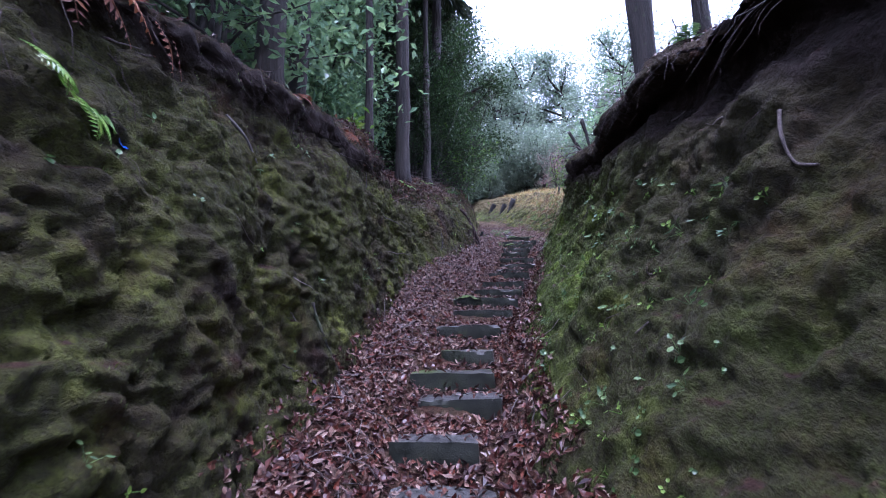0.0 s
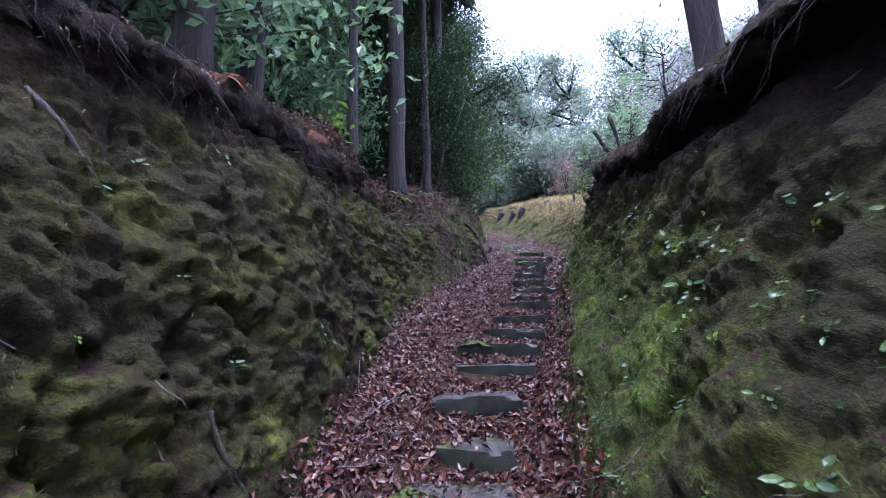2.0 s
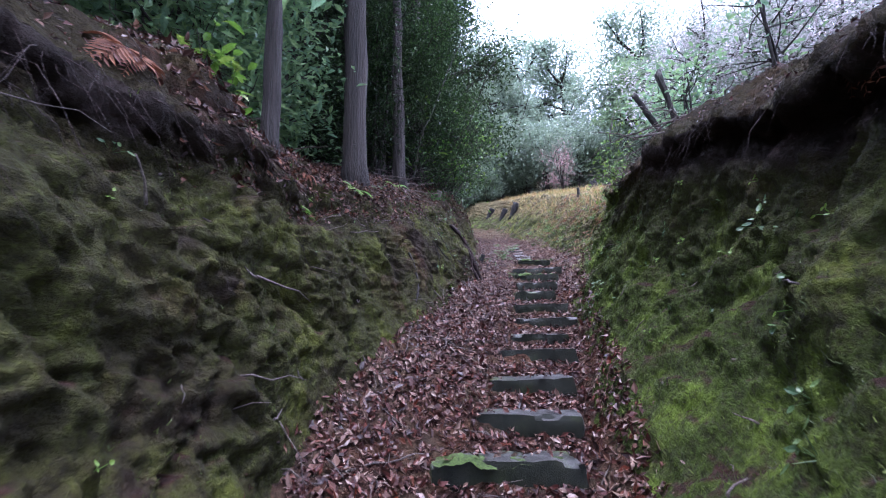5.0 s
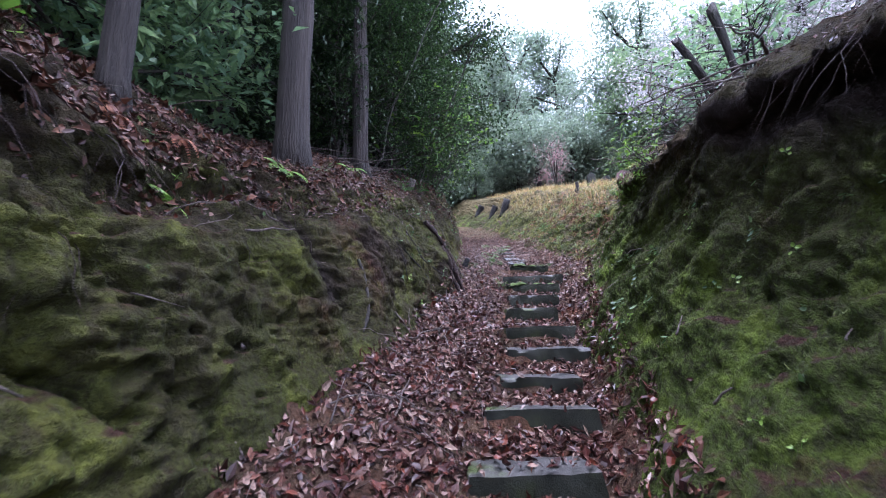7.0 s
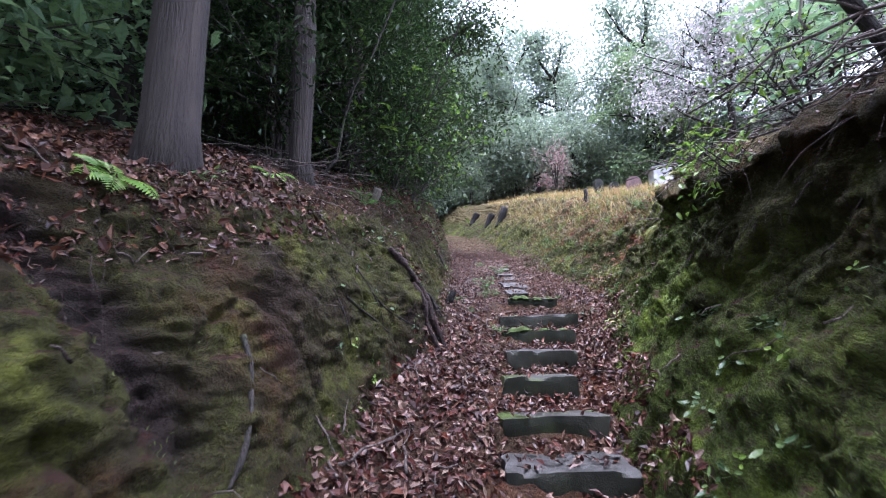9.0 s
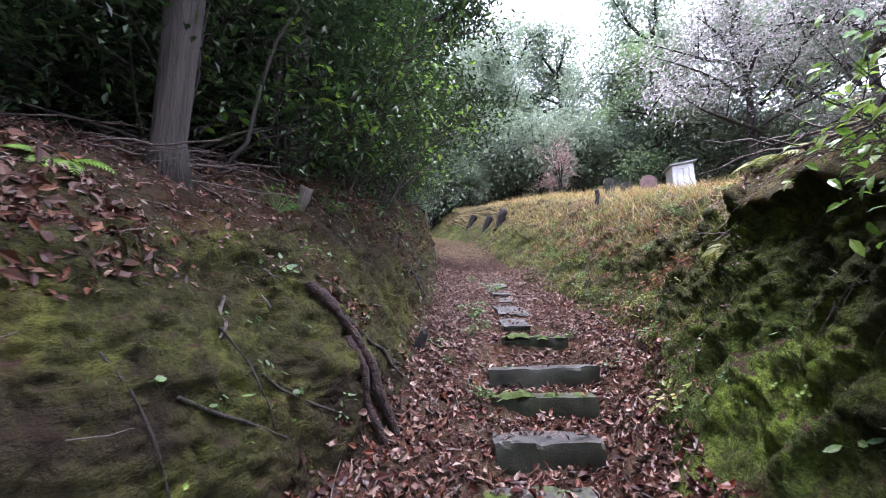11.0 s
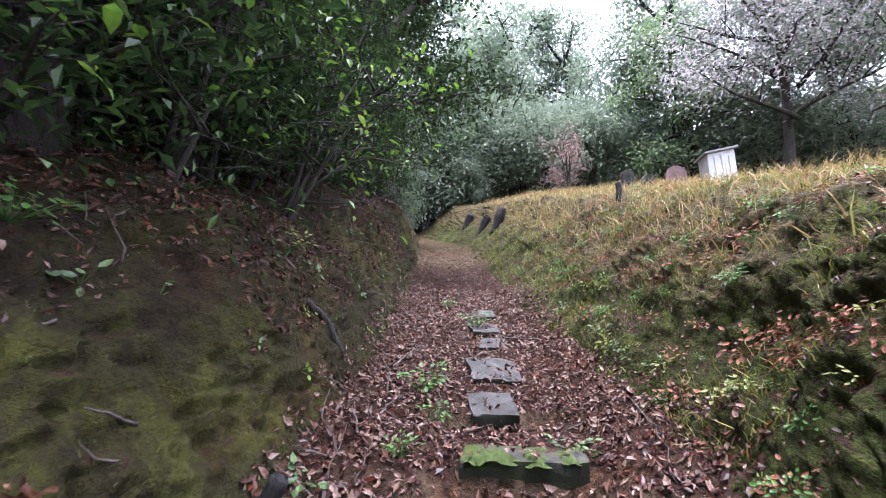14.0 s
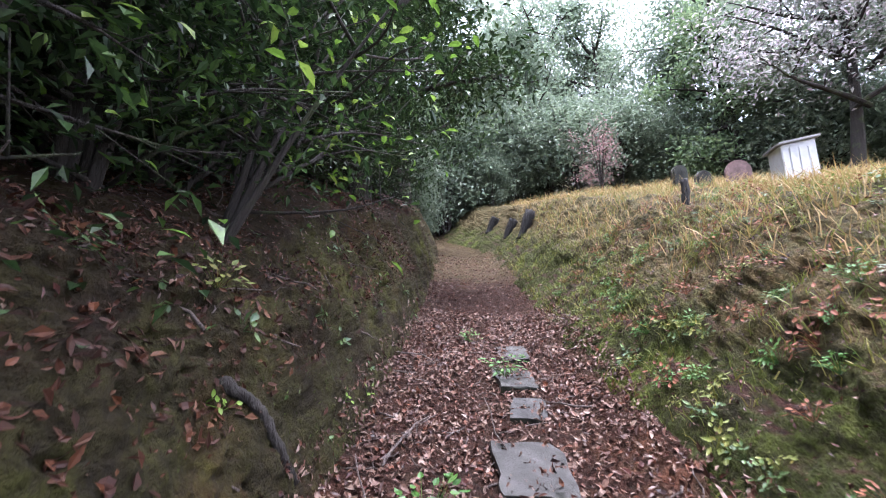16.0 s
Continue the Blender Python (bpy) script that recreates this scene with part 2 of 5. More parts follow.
def stone_material(name, moss_amount=0.3):
    m, nt, b = material(name)
    info = nt.nodes.new("ShaderNodeObjectInfo")
    mid, fine = noise_node(nt, 5, 6, 0.6), noise_node(nt, 90, 5, 0.7)
    col = ramp(nt, mid, [(0.3, (0.018, 0.018, 0.017)), (0.5, (0.05, 0.05, 0.047)), (0.72, (0.11, 0.109, 0.103))])
    col = mix(nt, maths(nt, "MULTIPLY", fine, 0.45), col, (0.045, 0.042, 0.04))
    col = mix(nt, maths(nt, "MULTIPLY", info.outputs["Random"], 0.35), col, (0.07, 0.065, 0.055))
    moss = ramp(nt, fine, [(0.35, (0.02, 0.03, 0.007)), (0.65, (0.075, 0.11, 0.018))])
    where = maths(nt, "ADD", noise_node(nt, 2.6, 5, 0.6), maths(nt, "MULTIPLY", maths(nt, "SUBTRACT", info.outputs["Random"], 0.5), 0.25))
    col = mix(nt, step_mask(nt, where, 0.66 - 0.3 * moss_amount, 0.76 - 0.3 * moss_amount), col, moss)
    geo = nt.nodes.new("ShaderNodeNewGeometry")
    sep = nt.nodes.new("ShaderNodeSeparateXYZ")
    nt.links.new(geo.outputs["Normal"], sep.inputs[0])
    # Faces towards -y mix to a darker grey-green.
    front_tone = ramp(nt, mid, [(0.35, (0.007, 0.008, 0.006)), (0.6, (0.016, 0.018, 0.01)), (0.75, (0.03, 0.042, 0.012))])
    col = mix(nt, maths(nt, "MULTIPLY", step_mask(nt, maths(nt, "ADD", sep.outputs[1], maths(nt, "MULTIPLY", mid, 0.3)), -0.35, -0.55), 0.95), col, front_tone)
    nt.links.new(step_mask(nt, mid, 1.0, 0.15), b.inputs["Roughness"])
    b.inputs["Specular IOR Level"].default_value = 0.22
    nt.links.new(col, b.inputs["Base Color"])
    b.inputs["Roughness"].default_value = 0.5
    bump(nt, b, maths(nt, "ADD", mid, maths(nt, "MULTIPLY", fine, 0.5)), 0.7, 0.02)
    return m


def plain_material(name, colour, rough=0.6, vary=0.3, scale=20.0, metal=0.0):
    m, nt, b = material(name)
    n = noise_node(nt, scale, 5, 0.6)
    col = ramp(nt, n, [(0.3, tuple(c * (1 - vary) for c in colour)), (0.7, tuple(min(1, c * (1 + vary)) for c in colour))])
    nt.links.new(col, b.inputs["Base Color"])
    b.inputs["Roughness"].default_value, b.inputs["Metallic"].default_value = rough, metal
    bump(nt, b, n, 0.4, 0.01)
    return m


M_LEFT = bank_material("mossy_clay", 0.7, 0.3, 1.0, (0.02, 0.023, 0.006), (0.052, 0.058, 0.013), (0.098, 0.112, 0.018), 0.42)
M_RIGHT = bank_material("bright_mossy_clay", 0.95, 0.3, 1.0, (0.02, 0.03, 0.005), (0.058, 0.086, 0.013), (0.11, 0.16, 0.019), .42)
M_FLOOR = bank_material("damp_path_soil", 0.05, 0.6, 0.9, (0.03, 0.03, 0.01), (0.07, 0.07, 0.02), (0.1, 0.1, 0.03))
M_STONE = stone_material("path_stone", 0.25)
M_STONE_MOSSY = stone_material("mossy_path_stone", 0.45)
M_MOSS = plain_material("cushion_moss", (.034, .056, .007), .95, .6, 70)
M_LITTER = leaf_material("fallen_leaves", [(0.016, 0.005, 0.004), (0.04, 0.009, 0.006), (0.058, 0.015, 0.01), (0.02, 0.006, 0.005), (0.07, 0.025, 0.017), (0.09, 0.019, 0.007), (0.12, 0.062, 0.042), (0.04, 0.012, 0.007), (0.21, 0.145, 0.11), (0.14, 0.08, 0.058)], 0.42, 0.0, 0.3)
M_LITTER_TAN = leaf_material("tan_fallen_leaves", [(0.05, 0.02, 0.014), (0.09, 0.042, 0.028), (0.03, 0.012, 0.009), (0.15, 0.085, 0.06), (0.11, 0.036, 0.017), (0.22, 0.155, 0.12), (0.065, 0.03, 0.021), (0.17, 0.11, 0.08)], 0.42, 0.0, 0.3)
# Rust-brown leaves, darkened so that the bank's shade sits in their colour.
M_LITTER_RUST_DIMMED = leaf_material("rust_brown_leaves_dimmed", [(0.03, 0.011, 0.007), (0.055, 0.019, 0.009), (0.02, 0.008, 0.006), (0.095, 0.034, 0.015), (0.04, 0.018, 0.012), (0.13, 0.06, 0.032)], 0.5, 0.0, 0.2)
M_LEAF_DARK = leaf_material("dark_glossy_leaves", [(0.014, 0.03, 0.012), (0.024, 0.05, 0.018), (0.036, 0.07, 0.022), (0.05, 0.09, 0.026)], 0.38, 0.22, 0.4)
M_LEAF_MID = leaf_material("green_leaves", [(0.06, 0.11, 0.035), (0.09, 0.16, 0.045), (0.13, 0.2, 0.06), (0.07, 0.13, 0.06)], 0.4, 0.35)
M_LEAF_UNDER = leaf_material("brightened_understorey_leaves", [(0.13, 0.22, 0.11), (0.18, 0.29, 0.13), (0.22, 0.33, 0.14), (0.15, 0.25, 0.15)], 0.3, 0.5)
# The next two greens carry distance haze in the leaf colour.
M_LEAF_GREY_HAZED = leaf_material("hazed_grey_green_leaves", [(0.16, 0.215, 0.145), (0.2, 0.265, 0.18), (0.25, 0.31, 0.21), (0.18, 0.225, 0.18)], 0.45, 0.45)
M_LEAF_PALE_HAZED = leaf_material("hazed_pale_green_leaves", [(0.13, 0.2, 0.1), (0.18, 0.26, 0.12), (0.22, 0.29, 0.14), (0.15, 0.21, 0.13)], 0.4, 0.5)
M_LEAF_EDGE = leaf_material("dark_green_leaves", [(0.018, 0.038, 0.014), (0.03, 0.062, 0.02), (0.045, 0.088, 0.026), (0.075, 0.14, 0.035)], 0.4, 0.3, 0.35)
M_HERB = leaf_material("green_herb_leaves", [(0.045, 0.13, 0.025), (0.07, 0.18, 0.035), (0.1, 0.2, 0.04)], 0.45, 0.4)
M_LEAF_FRESH = leaf_material("fresh_yellow_green_leaves", [(0.1, 0.2, 0.025), (0.15, 0.28, 0.04), (0.2, 0.3, 0.05)], 0.35, 0.45)
# Whites mix blossom with sky glints put into the leaf colour.
M_LEAF_SILVER = leaf_material("blossom_glints_and_leaves", [(0.5, 0.48, 0.49), (0.13, 0.17, 0.11), (0.58, 0.53, 0.55), (0.11, 0.15, 0.1), (0.14, 0.18, 0.12), (0.4, 0.34, 0.36)], 0.35, 0.45)
M_LEAF_PINK = leaf_material("pink_blossom", [(0.3, 0.2, 0.19), (0.38, 0.28, 0.27), (0.22, 0.13, 0.12)], 0.5, 0.4)
M_NEEDLE = leaf_material("cedar_foliage", [(0.02, 0.04, 0.015), (0.03, 0.055, 0.02), (0.045, 0.07, 0.025)], 0.5, 0.2)
M_MOSSHAIR = leaf_material("moss_shoots", [(0.05, 0.07, 0.014), (0.082, 0.112, 0.019), (0.118, 0.15, 0.024), (0.045, 0.055, 0.014)], 0.6, 0.3)
M_STRAW = leaf_material("dry_straw_grass", [(0.32, 0.22, 0.09), (0.42, 0.3, 0.13), (0.28, 0.17, 0.07), (0.25, 0.25, 0.07)], 0.6, 0.35)
M_GRASS = leaf_material("yellow_green_grass", [(0.14, 0.17, 0.03), (0.2, 0.22, 0.045), (0.1, 0.14, 0.025), (0.28, 0.24, 0.06)], 0.5, 0.35)
M_RUST = leaf_material("rust_dead_fern", [(0.16, 0.055, 0.025), (0.24, 0.09, 0.035), (0.12, 0.045, 0.03)], 0.7, 0.2)
M_BARK = bark_material("cedar_bark", (0.007, 0.005, 0.004), (0.06, 0.044, 0.036), 0.12, 15, .07)
M_BARK_DARK = bark_material("dark_bark", (0.014, 0.011, 0.009), (0.055, 0.045, 0.038), 0.4)
M_ROOT = bark_material("red_brown_root_bark", (0.01, 0.005, 0.004), (0.06, 0.026, 0.019), 0.0, 22, .6)
M_TWIG = bark_material("dry_twig", (0.06, 0.045, 0.04), (0.2, 0.16, 0.14), 0.0, 20)
M_CHAR = bark_material("charred_stump", (0.003, 0.003, 0.003), (0.014, 0.012, 0.011))
M_GREYWOOD = bark_material("weathered_grey_wood", (0.04, 0.034, 0.03), (0.16, 0.14, 0.12))

# ---------------------------------------------------------------- the plan, along y
FLOOR_Y = [-30, -3, 0, 3.9, 4.97, 6.15, 7.75, 8.85, 11.07, 11.76, 12.78, 13.48, 16.3, 21, 24, 28, 60, 120]
FLOOR_Z = [-9, -1.0, 0.02, 1.39, 1.81, 2.19, 2.75, 3.10, 4.03, 4.3, 4.55, 4.73, 5.62, 7.0, 7.9, 9.0, 19, 40]
# left bank: foot x, foot's rise over the path, lip x, lip z, rise of the ground behind the lip
LB_Y = [-30, 0, 2.5, 3.84, 5, 5.9, 6.6, 7.2, 8, 8.8, 9.5, 10.6, 11.4, 12.9, 15, 17.4, 21, 24, 28, 120]
LB_X = [-1.3, -1.2, -1.04, -.74, -.68, -.62, -.44, -.22, .1, .25, .48, .92, 1.0, 1.12, 1.22, 1.24, 1.3, .95, -.1, -8]
LB_R = [0, .03, .05, .06, .1, .18, .24, .26, .22, .16, .1, .05, .05, .05, .05, .05, .05, .05, .05, 0]
LT_Y = [-30, 0, 2.7, 3.46, 5.24, 6.0, 6.77, 7.5, 7.84, 8.4, 9.2, 10, 11.3, 12.3, 15, 18.8, 24, 28, 120]
LT_X = [-2, -1.75, -1.56, -1.24, -1.06, -.95, -.82, -.74, -.68, -.48, -.08, .2, .42, .58, .82, .95, .5, -.7, -10]
LT_Z = [-6, 2.9, 3.6, 3.62, 3.98, 4.1, 4.16, 4.26, 4.3, 4.42, 4.74, 4.96, 5.36, 5.58, 6.5, 7.6, 9.2, 10.4, 44]
LH_Y = [0, 3.5, 5, 6.2, 7.2, 7.9, 8.6, 9.7, 10.5, 12]
LH_Z = [0, .05, .2, .34, .32, .15, .0, .08, .05, 0]
# right bank: foot x, lip x, lip z, overhang
RB_Y = [-30, 0, 3, 4, 4.9, 6, 7.2, 8.2, 9.1, 9.6, 10.4, 10.9, 11.6, 12.2, 13, 14.2, 16, 21, 24, 28, 120]
RB_X = [.4, .45, .54, .72, .84, 1.18, 1.5, 1.73, 2.0, 2.12, 2.35, 2.6, 2.85, 2.8, 2.6, 2.7, 2.7, 2.65, 2.35, 1.3, -5]
RT_Y = [-30, 0, 2, 3, 4, 5.2, 6.2, 7.3, 8.1, 9.2, 9.9, 10.4, 11.0, 11.8, 13, 14.5, 16.5, 21, 24, 28, 120]
RT_X = [1.3, 1.4, 1.5, 1.56, 1.62, 1.92, 2.16, 2.33, 2.42, 2.6, 2.74, 2.96, 3.38, 3.82, 3.96, 4.16, 4.2, 4.0, 3.7, 2.7, 0]
RT_Z = [-6, 2.7, 3.3, 3.53, 3.76, 4.05, 4.32, 4.58, 4.74, 4.92, 5.04, 5.12, 5.25, 5.6, 5.95, 6.4, 7.0, 8.5, 9.3, 10.2, 44]
RT_O = [.1, .2, .25, .3, .3, .28, .2, .08, .02, .0, .04, .02, 0, 0, 0, 0, 0, 0, 0, 0, 0]

STEPS = [  # front edge: left x, right x, y, top z, depth, mossy
    (-.36, .24, 1.75, .62, .4, 0), (-.34, .26, 2.35, .84, .42, 0), (-.34, .2, 2.94, 1.05, .3, 0), (-.21, .44, 3.46, 1.235, .42, 0), (-.27, .42, 3.9, 1.39, .33, 0), (-.05, .46, 4.35, 1.56, .4, 0),
    (-.08, .6, 4.95, 1.81, .38, 0), (.12, .85, 5.6, 2.01, .3, 0), (.14, 1.0, 6.14, 2.2, .3, 1), (.45, 1.16, 6.66, 2.37, .26, 0),
    (.63, 1.28, 7.2, 2.56, .3, 0), (.79, 1.48, 7.76, 2.77, .3, 0), (.97, 1.58, 8.3, 2.92, .32, 0), (1.12, 1.85, 8.87, 3.11, .42, 0),
    (1.2, 1.9, 9.34, 3.31, .36, 0), (1.3, 1.86, 9.84, 3.52, .34, 0), (1.42, 2.02, 10.3, 3.71, .3, 0), (1.48, 2.18, 10.77, 3.9, .28, 1),
    (1.52, 2.34, 11.16, 4.06, .42, 0), (1.72, 2.32, 11.72, 4.3, .3, 1)]


def at_y(y, ys, vs):
    """Smoothed lookup along the walk."""
    y = np.asarray(y, float)
    return sum(np.interp(y + d, ys, vs) for d in (-0.25, -0.1, 0.0, 0.1, 0.25)) / 5


def floor_z(x, y):
    x, y = np.asarray(x, float), np.asarray(y, float)
    base = np.interp(y, FLOOR_Y, FLOOR_Z)
    mid = base.copy()
    w = np.zeros_like(base)
    for k, s in enumerate(STEPS):
        nxt = STEPS[k + 1] if k + 1 < len(STEPS) else (s[0], s[1], s[2] + .6, s[3] + .16)
        here = (y >= s[2] + 0.02) & (y < nxt[2] + 0.02)
        f = (y - s[2]) / (nxt[2] - s[2])
        flat = min(.72, (s[4] - .06) / (nxt[2] - s[2]))
        tread = s[3] - 0.06 + np.clip((f - flat * .8) / (1 - flat * .8), 0, 1) * max(0.02, nxt[3] - 0.07 - s[3])
        mid = np.where(here, tread, mid)
        lo, hi = s[0] + (nxt[0] - s[0]) * f, s[1] + (nxt[1] - s[1]) * f
        out = np.maximum(lo - x, x - hi)
        w = np.where(here, np.clip(1 - out / 0.22, 0, 1), w)
    left, right = at_y(y, LB_Y, LB_X), at_y(y, RB_Y, RB_X)
    rise = at_y(y, LB_Y, LB_R)
    across = np.clip((x - left) / (right - left), -0.2, 1.2)
    side = base - 0.03 + rise * np.clip(1 - across * 2.2, 0, 1.3) ** 1.3 + 0.10 * np.clip((across - 0.75) / 0.25, 0, 1.2) ** 2 + 0.05 * np.clip((0.25 - across) / 0.25, 0, 1.2) ** 2
    return side * (1 - w) + mid * w


def rows_along():
    return np.concatenate([np.linspace(-30, -2, 30), np.linspace(-1.8, 0.9, 28), np.arange(1.0, 12.6, 0.023), np.arange(12.6, 20, 0.07), np.linspace(20, 30, 50), np.linspace(31, 120, 50)])


def normals_of(g):
    du, dv = np.gradient(g, axis=0), np.gradient(g, axis=1)
    return unit(np.cross(dv, du))


def profile_points(ctrl, counts):
    """ctrl: rows x k x 3 control points; counts: samples in each span; a smooth curve through them."""
    k = ctrl.shape[1]
    out = []
    for i in range(k - 1):
        p0, p1, p2, p3 = ctrl[:, max(i - 1, 0)], ctrl[:, i], ctrl[:, i + 1], ctrl[:, min(i + 2, k - 1)]
        l = np.linalg.norm(p2 - p1, axis=1)[:, None]
        m1 = (p2 - p0) / (np.linalg.norm(p1 - p0, axis=1)[:, None] + l + 1e-6) * l
        m2 = (p3 - p1) / (np.linalg.norm(p3 - p2, axis=1)[:, None] + l + 1e-6) * l
        for s in np.linspace(0, 1, counts[i], endpoint=(i == k - 2)):
            out.append((2 * s ** 3 - 3 * s * s + 1) * p1 + (s ** 3 - 2 * s * s + s) * m1 + (3 * s * s - 2 * s ** 3) * p2 + (s ** 3 - s * s) * m2)
    return np.stack(out, 1)


def roughen(g, wall, sign, pit=1.0, velvet=0.0):
    """Push a bank's surface in and out: bulges, ledges, crumbs and pits. wall: 0 to 1, how much of the relief."""
    nor = normals_of(g) * sign
    p, w = g.reshape(-1, 3), wall.reshape(-1)
    q = np.stack([p[:, 0], p[:, 1] + 0.45 * p[:, 2], p[:, 2]], 1)
    d = 0.16 * fbm(p, 1.1, 3) + 0.05 * fbm(q + 40, 0.34, 3, (1, 0.7, 1.3))
    crag = np.abs(fbm(q + 9, 0.17, 4, (1, 0.75, 1.2)))
    d += 0.085 * (crag - 0.12) * (1 - .6 * velvet)
    streak = np.stack([p[:, 0], (p[:, 1] + p[:, 2]) * 1.2, (p[:, 2] - p[:, 1]) * .33], 1)
    d += (0.07 + 0.07 * velvet) * fbm(streak + 31, 0.3, 4)
    d += 0.05 * fbm(p + 9, 0.1, 4) + .03 * fbm(p + 77, .045, 2) - .05 * np.clip(.1 - np.abs(fbm(q + 57, .09, 3, (1, .8, 1.3))), 0, 1) * (1 - .5 * velvet)
    ledge = fbm(q + 71, 0.42, 4, (1, 0.5, 2.0))
    d += 0.045 * np.clip(ledge, -0.3, 0.12)
    holes = np.clip(vnoise(q * np.array([7.0, 6.5, 9.5]) + 3.1) - 0.76, 0, .1) * 1.2 + np.clip(vnoise(q * np.array([15.0, 14.0, 17.0]) + 8.1) - 0.68, 0, .14)
    d -= 0.3 * holes * pit
    grooves = np.abs(fbm(p + 23, 0.7, 2, (1, 1, 0.45)))
    d -= 0.07 * np.clip(0.035 - grooves, 0, 1) / 0.035 * pit
    d -= np.average(d, weights=w + 1e-6)
    return g + nor * (d * w).reshape(g.shape[:2])[..., None]


def attribute(me, name, values):
    me.attributes.new(name, "FLOAT", "POINT").data.foreach_set("value", np.asarray(values, np.float32).ravel())


def build_left_bank():
    y = rows_along()
    bx, tx, tz = at_y(y, LB_Y, LB_X), at_y(y, LT_Y, LT_X), at_y(y, LT_Y, LT_Z)
    lip = np.stack([0 * y, y, 0 * y], 1)
    tx, tz = tx + .2 * fbm(lip, .8, 4), tz + .22 * fbm(lip + 17, .7, 4)
    bz = floor_z(bx, y)
    soft = np.clip((y - 6.0) / 3.0, 0, 1)
    hump = at_y(y, LH_Y, LH_Z)

    def c(x, z):
        return np.stack([x, y, z], 1)
    h, run = tz - bz, tx - bx
    ctrl = np.stack([c(bx + .2, bz - .3), c(bx, bz), c(bx + run * .28, bz + h * .33), c(bx + run * .62, bz + h * .7), c(bx + run * (1 - .13 * soft) - .05 * (1 - soft), tz - .22 * (1 - soft) - h * .14 * soft), c(tx, tz),
                     c(tx - .45, tz + .16 + .1 * soft + hump), c(tx - 1.3, tz + .42 + .1 * soft + hump), c(tx - 5, tz + 1.2 + .5 * hump), c(tx - 14, tz + 2.6), c(tx - 110, tz + 22)], 1)
    counts = [5, 44, 50, 40, 16, 20, 20, 22, 12, 14]
    g = profile_points(ctrl, counts)
    wall = np.concatenate([np.linspace(.1, .55, 5), np.linspace(.55, 1, 44), np.ones(50 + 40 + 16), np.linspace(1, .8, 20), np.linspace(.8, .6, 20), np.full(22 + 12 + 14, .55)])[None, :] * np.ones(len(y))[:, None]
    wall *= (1 - 0.35 * np.clip((y - 6.5) / 2, 0, 1))[:, None]
    up = np.clip((g[..., 2] - bz[:, None]) / h[:, None], 0, 1.2)
    mid = np.clip(up / .35, 0, 1) * np.clip((1.2 - up) / .2, 0, 1)
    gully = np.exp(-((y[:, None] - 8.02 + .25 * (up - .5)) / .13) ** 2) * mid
    g[..., 0] += -.16 * gully + .07 * mid * np.exp(-((y[:, None] - 7.62) / .22) ** 2) + .07 * mid * np.exp(-((y[:, None] - 10.15) / .25) ** 2)
    g = roughen(g, wall, LEFT_SIGN)
    me = make_mesh("bank_left", g.reshape(-1, 3), sheet_faces(g.shape[0], g.shape[1], True), M_LEFT)
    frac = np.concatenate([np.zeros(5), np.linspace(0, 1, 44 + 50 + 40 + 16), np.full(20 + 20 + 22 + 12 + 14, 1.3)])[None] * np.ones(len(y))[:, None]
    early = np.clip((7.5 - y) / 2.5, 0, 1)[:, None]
    attribute(me, "dark_zone", np.where(frac > 1.2, 0, np.clip((frac - .8) / .16, 0, 1)) * early * .75 + gully * .8)
    attribute(me, "moss", np.where(frac > 1.2, .25, 1 - .25 * frac) * (1 - .45 * np.clip((y - 9.5) / 2, 0, 1))[:, None])
    attribute(me, "field", 0 * frac)
    return tagged(new("bank_left", me), "steep mossy clay bank of the sunken path, pitted", "bank", kind="structure"), g


